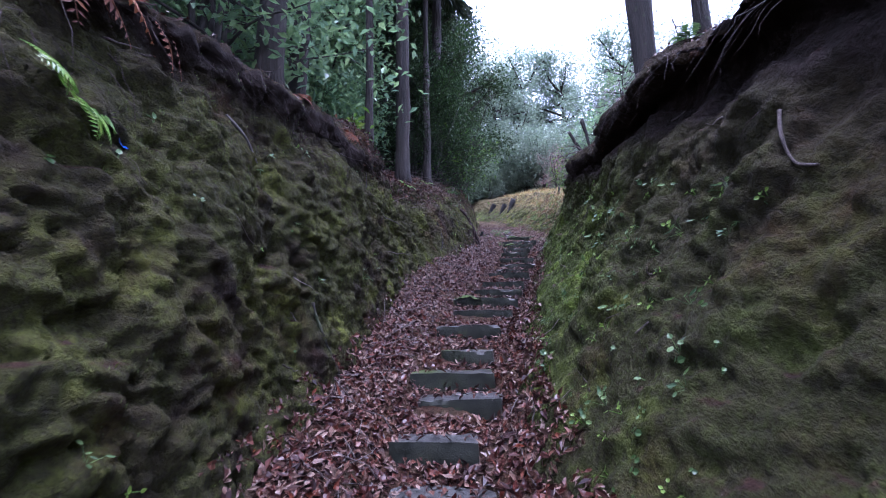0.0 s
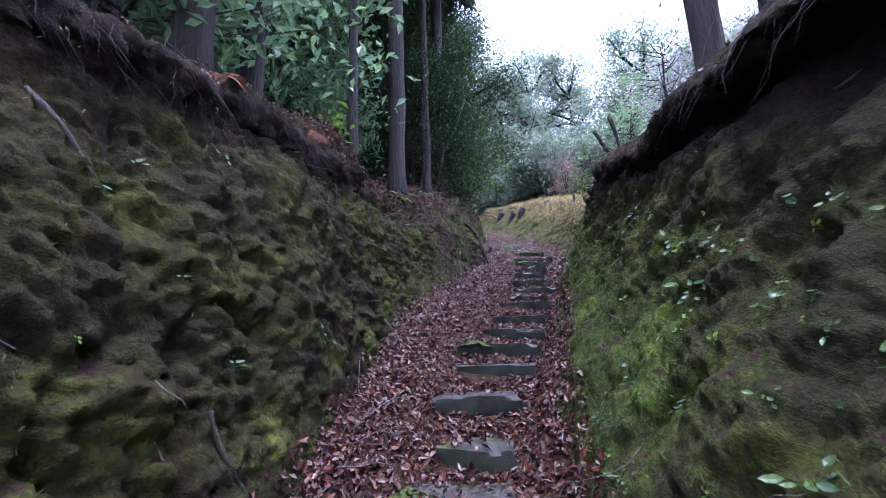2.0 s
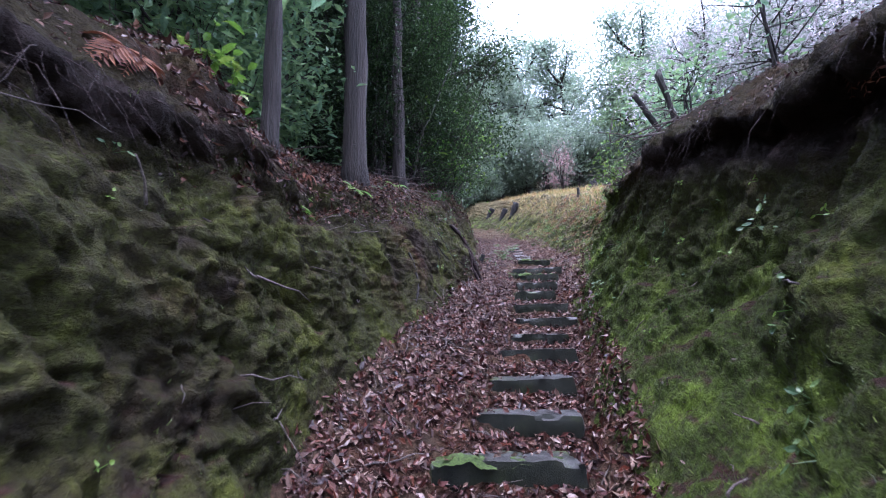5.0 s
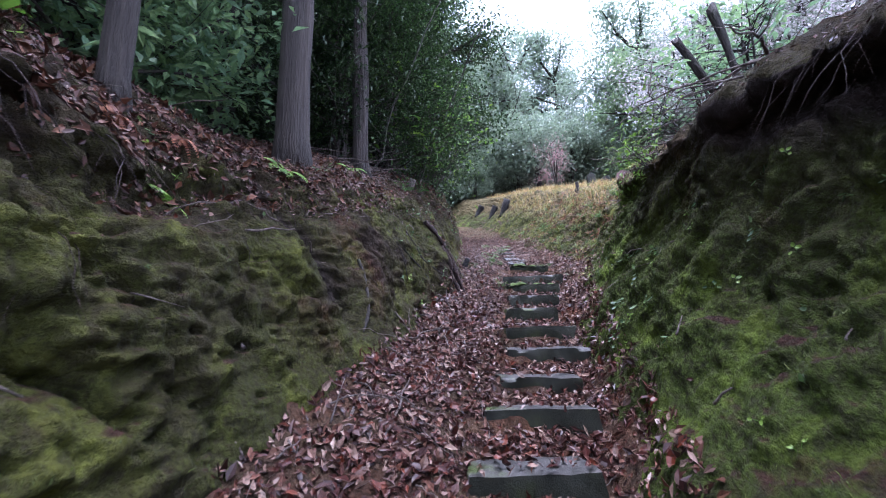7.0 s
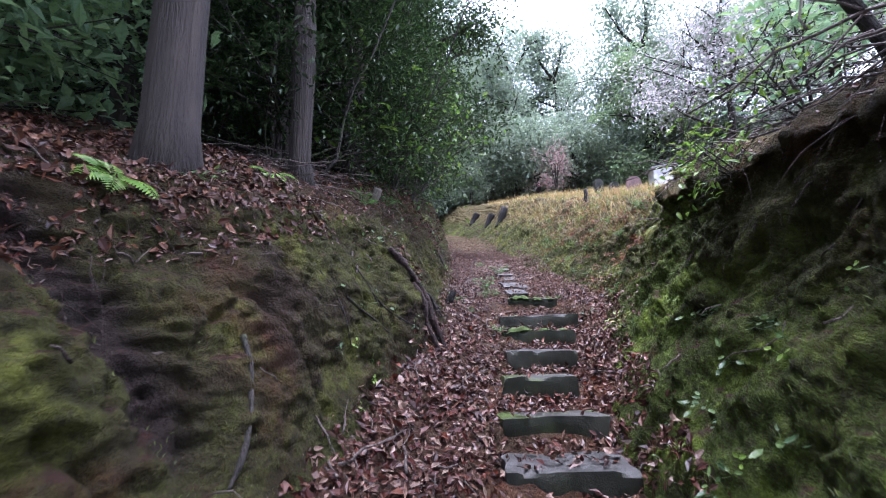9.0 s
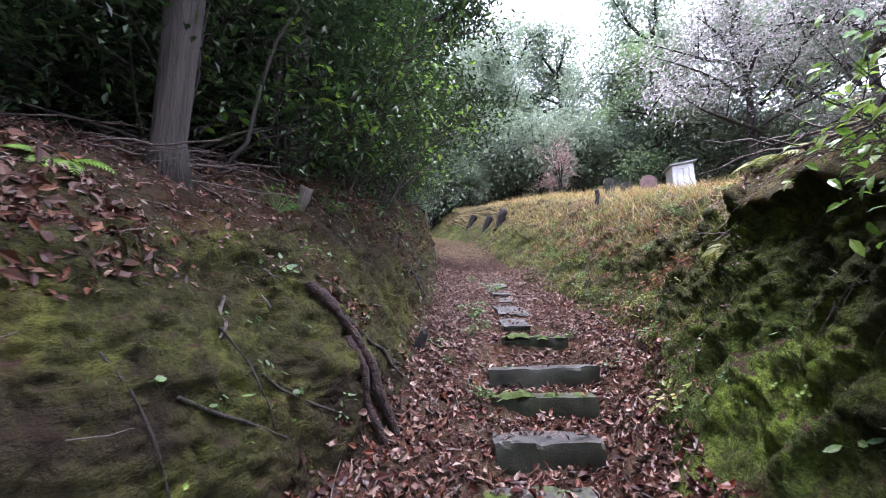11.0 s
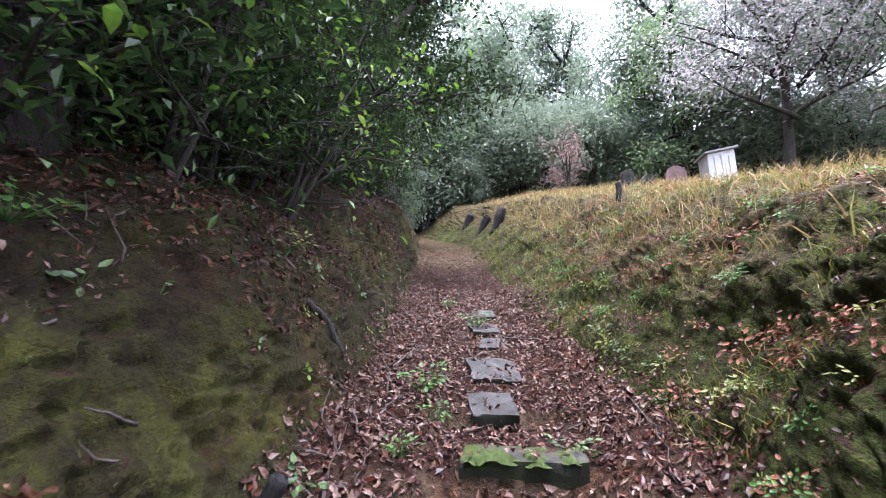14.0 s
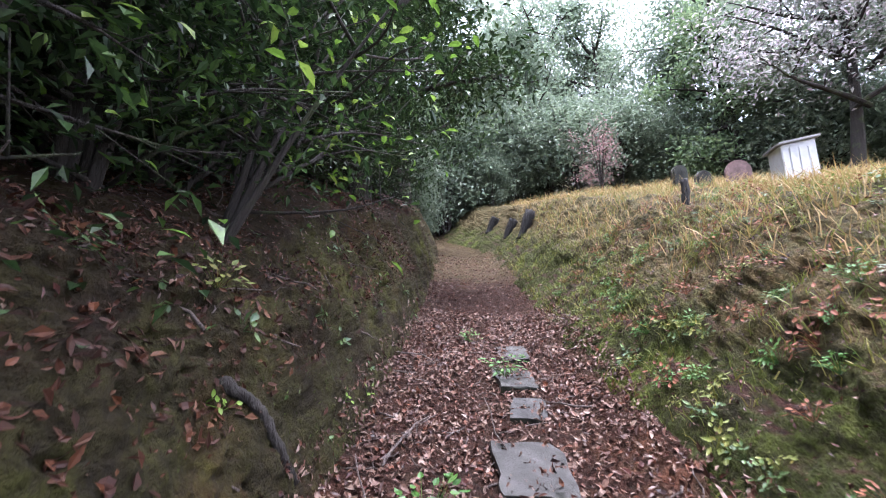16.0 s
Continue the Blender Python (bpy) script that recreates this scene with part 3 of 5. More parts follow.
def build_right_bank():
    y = rows_along()
    bx, tx, tz, ov = at_y(y, RB_Y, RB_X), at_y(y, RT_Y, RT_X), at_y(y, RT_Y, RT_Z), at_y(y, RT_Y, RT_O)
    lip = np.stack([0 * y, y, 0 * y], 1)
    tx, tz = tx + .2 * fbm(lip + 5, .7, 4) * np.clip((11.5 - y), .1, 1), tz + .2 * fbm(lip + 29, .6, 4) * np.clip((11.5 - y), .1, 1)
    bz = floor_z(bx, y)

    def c(x, z):
        return np.stack([x, y, z], 1)
    h, run = tz - bz, tx - bx
    far = np.clip((y - 9.7) / 2.2, 0, 1)
    far = far * far * (3 - 2 * far)
    ctrl = np.stack([c(bx - .2, bz - .3), c(bx, bz), c(bx + run * (.48 - .1 * far), bz + h * (.3 + .06 * far)), c(bx + run * (.88 - .24 * far), bz + h * (.6 + .03 * far)), c(bx + run * (.97 - .15 * far) + ov * .35, bz + h * (.82 + .01 * far)), c(bx + run * (1 - .08 * far) + ov * .85, tz - .16 * (1 - far) - .06 * h * far), c(tx, tz - .03 * (1 - far)),
                     c(tx + .35, tz + .08 + .14 * (1 - far)), c(tx + 1.3, tz + .25 + .25 * (1 - far) - .08 * far), c(tx + 5, tz + 1.0 - .6 * far), c(tx + 14, tz + 1.3 - .4 * far), c(tx + 110, tz + 24)], 1)
    counts = [5, 50, 52, 34, 20, 10, 12, 20, 22, 14, 16]
    g = profile_points(ctrl, counts)
    wall = np.concatenate([np.linspace(.1, .5, 5), np.linspace(.5, .9, 50), np.ones(52 + 34 + 20 + 10), np.linspace(1, .8, 12), np.full(20 + 22, .6), np.full(14 + 16, .6)])[None, :] * np.ones(len(y))[:, None]
    g = roughen(g, wall * 0.9, RIGHT_SIGN, 0.22, 1.0)
    me = make_mesh("bank_right", g.reshape(-1, 3), sheet_faces(g.shape[0], g.shape[1]), M_RIGHT)
    frac = np.concatenate([np.zeros(5), np.linspace(0, 1, 50 + 52 + 34 + 20 + 10), np.full(12 + 20 + 22 + 14 + 16, 1.3)])[None] * np.ones(len(y))[:, None]
    near = (1 - far)[:, None]
    attribute(me, "dark_zone", np.where(frac > 1.2, .2, np.clip((frac - .72) / .2, 0, 1)) * np.clip((8.3 - y) / 1.5, 0, 1)[:, None])
    bare = np.clip((y - 1.4) / 2.6, .42, 1)[:, None]
    attribute(me, "moss", bare * np.clip(1.45 - 1.35 * np.minimum(frac, 1), 0, 1) * near + .6 * far[:, None] + .9 * np.clip(1 - np.abs(y - 9.9) / 1.2, 0, 1)[:, None] * np.minimum(frac, 1))
    attribute(me, "field", np.clip((y[:, None] - 11) / 1.5, 0, 1) * np.clip((frac - .15) / .5, 0, 1) + np.clip((y[:, None] - 7) / 3, 0, 1) * (frac > 1.2))
    return tagged(new("bank_right", me), "sloping mossy earth bank with an overhanging lip", "bank", kind="structure"), g


def build_floor():
    y = np.concatenate([np.linspace(-30, -2, 30), np.linspace(-1.8, 0.9, 30), np.arange(1.0, 14.0, 0.03), np.arange(14, 24, 0.1), np.linspace(24.5, 120, 60)])
    s = np.linspace(-.12, 1.12, 90)
    l, r = at_y(y, LB_Y, LB_X) - .12, at_y(y, RB_Y, RB_X) + .12
    x = l[:, None] + (r - l)[:, None] * s[None]
    yy = y[:, None] * np.ones_like(x)
    z = floor_z(x.ravel(), yy.ravel()).reshape(x.shape)
    g = np.stack([x, yy, z], -1)
    p = g.reshape(-1, 3)
    g[..., 2] += (0.05 * fbm(p, 0.5, 3) + 0.04 * fbm(p + 5, 0.09, 3)).reshape(x.shape)
    me = make_mesh("ground", p, sheet_faces(*x.shape), M_FLOOR)
    attribute(me, "field", np.clip((yy - 16.5) / 5, 0, .5))
    return tagged(new("ground", me), "damp brown path floor under fallen leaves", "ground", kind="structure"), g


LEFT_SIGN, RIGHT_SIGN = -1.0, 1.0
bank_left, grid_left = build_left_bank()
bank_right, grid_right = build_right_bank()
ground, grid_floor = build_floor()

from mathutils.bvhtree import BVHTree


def tree_of(g):
    return BVHTree.FromPolygons(g.reshape(-1, 3).tolist(), sheet_faces(g.shape[0], g.shape[1]).tolist())


BVH = [tree_of(g) for g in (grid_left, grid_right, grid_floor)]


def drop(x, y, top=60.0):
    """The highest ground under (x, y): place and normal."""
    best = None
    for b in BVH:
        hit = b.ray_cast(Vector((x, y, top)), Vector((0, 0, -1)))
        if hit[0] is not None and (best is None or hit[0].z > best[0].z):
            best = hit
    if best is None:
        return Vector((x, y, 0)), Vector((0, 0, 1))
    n = best[1]
    return best[0], (n if n.z > 0 else -n)


def sideways(y, z, left):
    """Where the bank's face stands at (y, z), seen from the middle of the path."""
    mx = float((at_y(y, LB_Y, LB_X) + at_y(y, RB_Y, RB_X)) / 2)
    hit = BVH[0 if left else 1].ray_cast(Vector((mx, y, z)), Vector((-1 if left else 1, 0, 0)))
    if hit[0] is None:
        return None, None
    n = hit[1]
    return hit[0], (n if (n.x > 0) == left else -n)


# ---------------------------------------------------------------- stone steps
def slab_mesh(name, w, d, h, mat, seed):
    """A rough-hewn slab, front face at y = 0, top at z = 0, rounded and chipped."""
    rng = np.random.RandomState(seed)
    nx, ny, nz = 20, 11, 6
    v, f, n = [], [], 0

    def face(a, b, fn):
        nonlocal n
        aa, bb = np.meshgrid(np.linspace(-1, 1, a), np.linspace(-1, 1, b), indexing="ij")
        v.append(fn(aa, bb).reshape(-1, 3))
        f.append(sheet_faces(a, b) + n)
        n += a * b
    face(nx, ny, lambda a, b: np.stack([a, b, np.ones_like(a)], -1))
    face(nz, nx, lambda a, b: np.stack([b, -np.ones_like(a), a], -1))
    face(nz, nx, lambda a, b: np.stack([-b, np.ones_like(a), a], -1))
    face(nz, ny, lambda a, b: np.stack([-np.ones_like(a), -b, a], -1))
    face(nz, ny, lambda a, b: np.stack([np.ones_like(a), b, a], -1))
    v, f = np.concatenate(v), np.concatenate(f)
    v = np.sign(v) * np.abs(v) ** .8
    q = v / (np.sum(np.abs(v) ** 44, 1) ** (1 / 44))[:, None]
    p = q * np.array([w / 2, d / 2, h / 2]) + np.array([0, d / 2, -h / 2])
    taper = 1 + 0.1 * (rng.rand() - .5) * q[:, 1]
    p[:, 0] *= taper
    p[:, 1] += (rng.rand() - .5) * 0.1 * q[:, 0] * d
    off = p + 13.7 * seed
    p += np.stack([fbm(off, .25, 3), fbm(off + 7, .3, 3), fbm(off + 3, .3, 3) * .45], 1) * 0.05
    chip = np.clip(vnoise(off * 9) - .62, 0, 1) * np.clip((np.abs(q[:, 2]) + np.abs(q[:, 1]) - 1.6) / .4, 0, 1)
    p[:, 2] -= .09 * chip
    p[:, 1] += .09 * chip
    me = make_mesh(name, p, f, mat)
    bm = bmesh.new()
    bm.from_mesh(me)
    bmesh.ops.remove_doubles(bm, verts=bm.verts, dist=0.002)
    bmesh.ops.recalc_face_normals(bm, faces=bm.faces)
    for e in bm.edges:
        e.smooth = len(e.link_faces) < 2 or e.calc_face_angle() < radians(28)
    bm.to_mesh(me)
    bm.free()
    return me


def cushion_mesh(w, d, h, seed):
    """A low, lumpy pad of moss."""
    a, b = np.meshgrid(np.linspace(-1, 1, 20), np.linspace(-1, 1, 14), indexing="ij")
    r = np.sqrt(a ** 2 + b ** 2)
    v = np.stack([a * w, b * d, h * np.clip(1 - r ** 3, -.3, 1)], -1).reshape(-1, 3)
    v[:, 2] += h * .8 * fbm(v * [1, 1, 0] + seed, .06, 3)
    v[:, :2] += .3 * d * np.stack([fbm(v + 5 + seed, .1, 2), fbm(v + 9 + seed, .1, 2)], 1)
    return make_mesh("moss_cushion", v, sheet_faces(20, 14), M_MOSS)


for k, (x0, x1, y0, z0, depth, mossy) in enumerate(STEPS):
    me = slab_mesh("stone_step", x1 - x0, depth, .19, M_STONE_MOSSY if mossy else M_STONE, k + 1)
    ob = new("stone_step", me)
    ob.matrix_basis = pose((x0 + x1) / 2, y0, z0, 1.5 * math.sin(k * 2.1), 1.2 * math.sin(k * 1.7), -4 + 3 * math.sin(k * 3.3))
    for q in range(3 if mossy else 0):
        w = (x1 - x0) * (.2, .1, .07)[q]
        part("moss_cushion", cushion_mesh(w, .07 + .02 * math.sin(q + k), (.045, .025, .02)[q], 10 * k + q), ob, "bright green moss cushion", pose((-.27, .1, .36)[q] * (x1 - x0), .05 + .02 * q, -.012, -12 * (q == 0)))
    tagged(ob, "rough stone step with bright moss on its edge" if mossy else "worn grey stone step among fallen leaves", "step", "stone steps of the path")
FLAGS = [(1.82, 2.1, 12.28, .34), (1.9, 2.26, 12.86, .48), (2.0, 2.24, 13.58, .34), (2.0, 2.28, 14.02, .45), (2.05, 2.32, 14.6, .4)]
for k, (x0, x1, y0, depth) in enumerate(FLAGS):
    z = drop((x0 + x1) / 2, y0 + depth / 2)[0].z
    ob = new("flagstone", slab_mesh("flagstone", x1 - x0, depth, .08, M_STONE, 60 + k))
    ob.matrix_basis = pose((x0 + x1) / 2, y0, z + .032 - depth * .14, 15.5, 0, 8 * math.sin(k * 2.3))
    tagged(ob, "flat wet grey paving stone sunk in the path", "paving stone", "flat stones of the upper path")

# ---------------------------------------------------------------- trees
def conifer_meshes(seed, height, radius, bark, m=32):
    """A straight forest trunk with a high, narrow crown of drooping sprays."""
    rng = np.random.RandomState(seed)
    n = 26
    s = np.linspace(0, 1, n)
    lean = rng.normal(size=2) * .15
    pts = np.stack([lean[0] * s ** 2 * 2 + .05 * np.sin(s * 5 + seed), lean[1] * s ** 2 * 2 + .04 * np.cos(s * 4 + seed), s * height - .4], 1)
    rad = radius * (1 - .75 * s) * (1 + .7 * np.exp(-s * height / .28))
    pile = Pile()
    v, f = tube(pts, rad, 18)
    v += unit(v * [1, 1, 0]) * (fbm(v + seed, .12, 3, (1, 1, .15)) * radius * .55)[:, None]
    pile.add(v, f)
    pos, way = [], []
    for k in range(22):
        h = .5 + .5 * rng.rand() ** .8
        i = int(h * (n - 1))
        a = rng.rand() * 6.283
        ln = (1.15 - h) * 3.2 + .4
        t = np.linspace(0, 1, 6)[:, None]
        br = pts[i] + t * np.array([math.cos(a), math.sin(a), .15]) * ln + t ** 2 * np.array([0, 0, -.5]) * ln * .5
        pile.add(*tube(br, np.linspace(.028, .006, 6), 4))
        tt = .25 + .75 * rng.rand(m)
        c = pts[i] + tt[:, None] * np.array([math.cos(a), math.sin(a), .15]) * ln + (tt ** 2)[:, None] * np.array([0, 0, -.5]) * ln * .5
        pos.append(c + rng.normal(size=(m, 3)) * .12)
        way.append(np.array([math.cos(a), math.sin(a), -.4]) + rng.normal(size=(m, 3)) * .5)
    pos, way = np.concatenate(pos), np.concatenate(way)
    lv, lf = leaf_blades(pos, way, np.array([0, 0, 1.0]) + .3 * scatter_dirs(len(pos), rng), .28 + .2 * rng.rand(len(pos)), .1, .1, .3)
    return pile.mesh("trunk", bark), make_mesh("crown", lv, lf, M_NEEDLE, False)


def broadleaf_meshes(seed, height, spread, leaves, size, leaf_mat, bark, low=.3, stems=1, clump=.35, round_top=False, oval=False):
    """A tree or bush: stems, two orders of limbs and clumps of leaves with gaps between."""
    rng = np.random.RandomState(seed)
    pile, ends = Pile(), []
    for s in range(stems):
        a0 = rng.rand() * 6.283
        tip = np.array([math.cos(a0), math.sin(a0), 0]) * spread * (.15 if stems == 1 else .45) * rng.rand() + [0, 0, height * (.8 + .2 * rng.rand())]
        t = np.linspace(0, 1, 14)
        wob = np.stack([np.sin(t * 5 + s), np.cos(t * 4 + 2 * s), 0 * t], 1) * height * .015
        pts = t[:, None] * tip + wob + [0, 0, -.25]
        r0 = height * (.022 if stems == 1 else .011)
        pile.add(*tube(pts, r0 * (1 - .8 * t) * (1 + .4 * np.exp(-t * 9)), 9 if stems == 1 else 6, .12, rng))
        for k in range(15 if stems == 1 else 8):
            h = low + (1 - low) * rng.rand()
            i = min(13, int(h * 13))
            a = rng.rand() * 6.283
            rise = .15 + .75 * rng.rand()
            ln = spread * (math.sqrt(max(.08, 1 - ((h - low) / (1.02 - low)) ** 2)) if round_top else (.45 + .55 * rng.rand()) * (1.15 - .6 * h))
            d = np.array([math.cos(a), math.sin(a), rise])
            tt = np.linspace(0, 1, 7)
            limb = pts[i] + tt[:, None] * d * ln + np.stack([np.sin(tt * 4 + k), np.cos(tt * 3 + k), -tt ** 2 * .6], 1) * ln * .1
            pile.add(*tube(limb, r0 * .45 * (1 - .8 * tt), 5, .1, rng))
            ends.append(limb[3]), ends.append(limb[-1])
            for q in range(4):
                b = limb[2 + q]
                d2 = unit(d * .5 + rng.normal(size=3) * .6 + [0, 0, .15])
                tw = b + np.linspace(0, 1, 4)[:, None] * d2 * ln * (.3 + .25 * rng.rand())
                pile.add(*tube(tw, np.linspace(r0 * .16, r0 * .05, 4), 4))
                ends.append(tw[2]), ends.append(tw[3])
    ends = np.array(ends)
    which = rng.randint(0, len(ends), leaves)
    size_of = .6 + .8 * rng.rand(len(ends))
    pos = ends[which] + np.clip(rng.normal(size=(leaves, 3)), -1.7, 1.7) * (clump * size_of[which])[:, None] * spread * np.array([.38, .38, .26])
    way = scatter_dirs(leaves, rng) * [1, 1, .5] + [0, 0, -.25]
    up = np.array([0, 0, 1.0]) + .45 * scatter_dirs(leaves, rng)
    if oval:
        lv, lf = oval_blades(pos, way, up, size * (.6 + .8 * rng.rand(leaves)), size * .55, -.2)
    else:
        lv, lf = leaf_blades(pos, way, up, size * (.6 + .8 * rng.rand(leaves)), size * .5, .15, .12)
    return pile.mesh("trunk", bark), make_mesh("crown", lv, lf, leaf_mat, False)


def plant_tree(name, meshes, label, category, x, y, turn=0.0, scale=1.0, group="", sink=0.0, lean=(0, 0)):
    place, _ = drop(x, y)
    ob = thing(name, label, category, pose(place.x, place.y, place.z - sink, lean[0], lean[1], turn) @ Matrix.Scale(scale, 4), group)
    part("trunk", meshes[0], ob)
    part("crown", meshes[1], ob)
    return ob


CEDARS = [conifer_meshes(s, 15.0, .13, M_BARK) for s in (1, 2, 3)]
# Thicker crowns, unseen overhead, added to shade the path and left bank.
MIDDLE = [conifer_meshes(s, 15.0, .13, M_BARK, 95) for s in (1, 2, 3)]
DENSE = [conifer_meshes(s, 15.0, .13, M_BARK, 300) for s in (1, 2, 3)]
rs = np.random.RandomState(21)
NEAR_TRUNKS = [(-1.83, 4.2, 1.0), (-1.94, 5.4, .95), (-1.25, 7.08, .6), (-.76, 8.92, 1.15), (-.32, 10.0, .72), (-.1, 11.35, 1.1), (-3.0, 5.6, .8), (-2.9, 8.4, .8), (-2.3, 10.4, .9), (-1.7, 12.4, .85), (-2.0, 14.6, .9)]
for k, (x, y, s) in enumerate(NEAR_TRUNKS):
    plant_tree("cedar_tree", (DENSE if y > 8 else CEDARS)[k % 3], "tall straight conifer with grey-brown peeling bark", "tree", x, y, 70 * k, s, "conifers on the bank above the path")
for k in range(40):
    x, y = -2.6 - 13 * rs.rand() ** 1.3, 1 + 24 * rs.rand()
    if y < 9.5 and k % 2:
        x, y = x - 4, y + 11
    plant_tree("cedar_tree", CEDARS[k % 3], "slender dark conifer deep in the wood", "tree", x, y, 360 * rs.rand(), .55 + .5 * rs.rand(), "conifers of the wood")
for x, y, s in ((2.55, 5.16, 1.1), (3.87, 5.94, .8)):
    plant_tree("cedar_tree", CEDARS[1], "dark conifer leaning on the overhanging bank edge", "tree", x, y, 40, s, "conifers on the overhanging bank")

BUSHES = [broadleaf_meshes(31 + s, 3.2, 1.5, 5200, .11, M_LEAF_DARK if s == 1 else M_LEAF_UNDER, M_BARK_DARK, .1, 5, .4) for s in range(3)]
for k in range(60):
    x, y = -2.4 - 8 * rs.rand() ** 1.2, 2.5 + 18 * rs.rand()
    # Paler leaves up to y 11.5, dark ones beyond: wood's light in colour.
    plant_tree("understorey_bush", BUSHES[1 if y > 11.5 else (0, 2)[k % 2]], "evergreen bush under conifers, wood's brightness put into leaf colour", "bush", x, y, 360 * rs.rand(), .7 + .7 * rs.rand(), "bushes of the wood")
OVER = [broadleaf_meshes(41 + s, 3.0, 1.4, 11000, .062, (M_LEAF_DARK, M_LEAF_EDGE)[s], M_BARK_DARK, .1, 6, .4) for s in range(2)]
for k in range(13):
    y = 10.4 + .65 * k + .3 * rs.rand()
    plant_tree("overhanging_bush", OVER[k % 2 if y < 13 else 0], "dense dark evergreen bush leaning over the path", "bush", float(at_y(y, LT_Y, LT_X)) - .55 - .5 * rs.rand(), y, 360 * rs.rand(), .85 + .35 * rs.rand(), "bushes over the upper path")

TALL = [broadleaf_meshes(51, 9.0, 3.1, 17000, .12, M_LEAF_DARK, M_BARK_DARK, .27), broadleaf_meshes(52, 13.0, 4.6, 11000, .26, M_LEAF_GREY_HAZED, M_BARK_DARK, .3, 1, .34, True),
        broadleaf_meshes(53, 9.0, 5.2, 11000, .15, M_LEAF_SILVER, M_BARK_DARK, .3, 1, .3), broadleaf_meshes(54, 11.0, 4.0, 9000, .26, M_LEAF_PALE_HAZED, M_BARK_DARK, .2)]
plant_tree("broadleaf_tree", TALL[0], "evergreen broadleaf tree hanging over the path", "tree", .3, 16.5, 20, 1.0)
plant_tree("broadleaf_tree", TALL[0], "evergreen broadleaf tree behind the bank", "tree", -1.6, 13.0, 140, .9)
# Trees added to darken the wood and the left bank.
for x, y in ((-3.2, 8.9), (-2.6, 11.2), (-5, 14.5), (-2.6, 15.5), (-6, 9.5)):
    plant_tree("broadleaf_tree", TALL[0], "evergreen broadleaf tree added to shade the wood", "tree", x, y, 70 * y, .95, "evergreen trees of the wood")
plant_tree("broadleaf_tree", TALL[0], "evergreen broadleaf tree at the wood's edge", "tree", .2, 21.5, 250, 1.1)
plant_tree("round_crowned_tree", TALL[1], "tall round-crowned tree across the field, paled for haze", "tree", 14, 30, 30, 1.0)
plant_tree("glint_blossom_tree", TALL[2], "spreading tree beside the field, blossom and glints in leaf colour", "tree", 13.6, 23.6, 0, 1.0)
plant_tree("glint_blossom_tree", TALL[2], "spreading tree beside the field, blossom and glints in leaf colour", "tree", 14.6, 19.2, 120, 1.0)
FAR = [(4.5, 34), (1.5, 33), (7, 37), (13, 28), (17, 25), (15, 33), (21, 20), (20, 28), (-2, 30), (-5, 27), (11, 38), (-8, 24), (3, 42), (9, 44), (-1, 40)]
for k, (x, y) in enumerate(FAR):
    plant_tree("far_tree", TALL[(1, 3)[k % 2]], "green tree beyond the field, paled for haze", "tree", x, y, 77 * k, .75 + .4 * rs.rand(), "trees beyond the field")
# Conifers out of view, added only to block light over the start.
for k, (x, y) in enumerate(((3.6, 1.6), (4.6, .2), (3.2, -1.8), (5.6, 3.4), (6.5, -1.5), (-3.6, -1.0), (-2.8, -3.2), (-5.5, -3.6), (-6.5, .5), (-4.5, -6), (2.6, -4.5), (-2.4, .4))):
    plant_tree("cedar_tree", (MIDDLE if x > 0 else CEDARS)[k % 3], "unseen conifer added to shade the start of the path", "tree", x, y, 55 * k, 1.0, "conifers round the start")
# Unseen trees, added to close off the light from behind.
for x, y in ((-6, -9), (6, -8), (-10, -3), (9, -2), (1, -16), (-3, -20)):
    plant_tree("far_tree", TALL[3], "unseen green tree added behind the start of the path", "tree", x, y, 50 * x, .8, "trees behind the path")
FAR_BUSH = [broadleaf_meshes(71, 4.0, 2.2, 5000, .19, M_LEAF_GREY_HAZED, M_BARK_DARK, .05, 5, .42), broadleaf_meshes(72, 4.0, 2.2, 5000, .19, M_LEAF_GREY_HAZED, M_BARK_DARK, .05, 5, .42)]
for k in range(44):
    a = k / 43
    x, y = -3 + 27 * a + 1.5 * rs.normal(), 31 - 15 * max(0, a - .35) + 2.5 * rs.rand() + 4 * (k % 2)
    plant_tree("far_bush", FAR_BUSH[k % 2], "green thicket behind the field, paled for haze", "bush", x, y, 360 * rs.rand(), (.9 if a < .5 else .6) + .5 * rs.rand(), "thicket behind the field")
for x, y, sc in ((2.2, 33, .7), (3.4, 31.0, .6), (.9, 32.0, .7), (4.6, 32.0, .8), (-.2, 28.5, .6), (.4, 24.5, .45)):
    plant_tree("far_bush", FAR_BUSH[0], "green bush at the path's far end, paled for haze", "bush", x, y, 90 * x, sc, "bushes at the far end")
plant_tree("pink_blossom_bush", broadleaf_meshes(75, 3.2, 1.2, 900, .11, M_LEAF_PINK, M_BARK_DARK, .3, 3, .35), "thin bush with dusty pink blossom", "bush", 7.0, 26.5)

# ---------------------------------------------------------------- fallen leaves
def step_under(x, y):
    for s in STEPS:
        if s[0] < x < s[1] and s[2] - .01 < y < s[2] + s[4]:
            return s
    return None


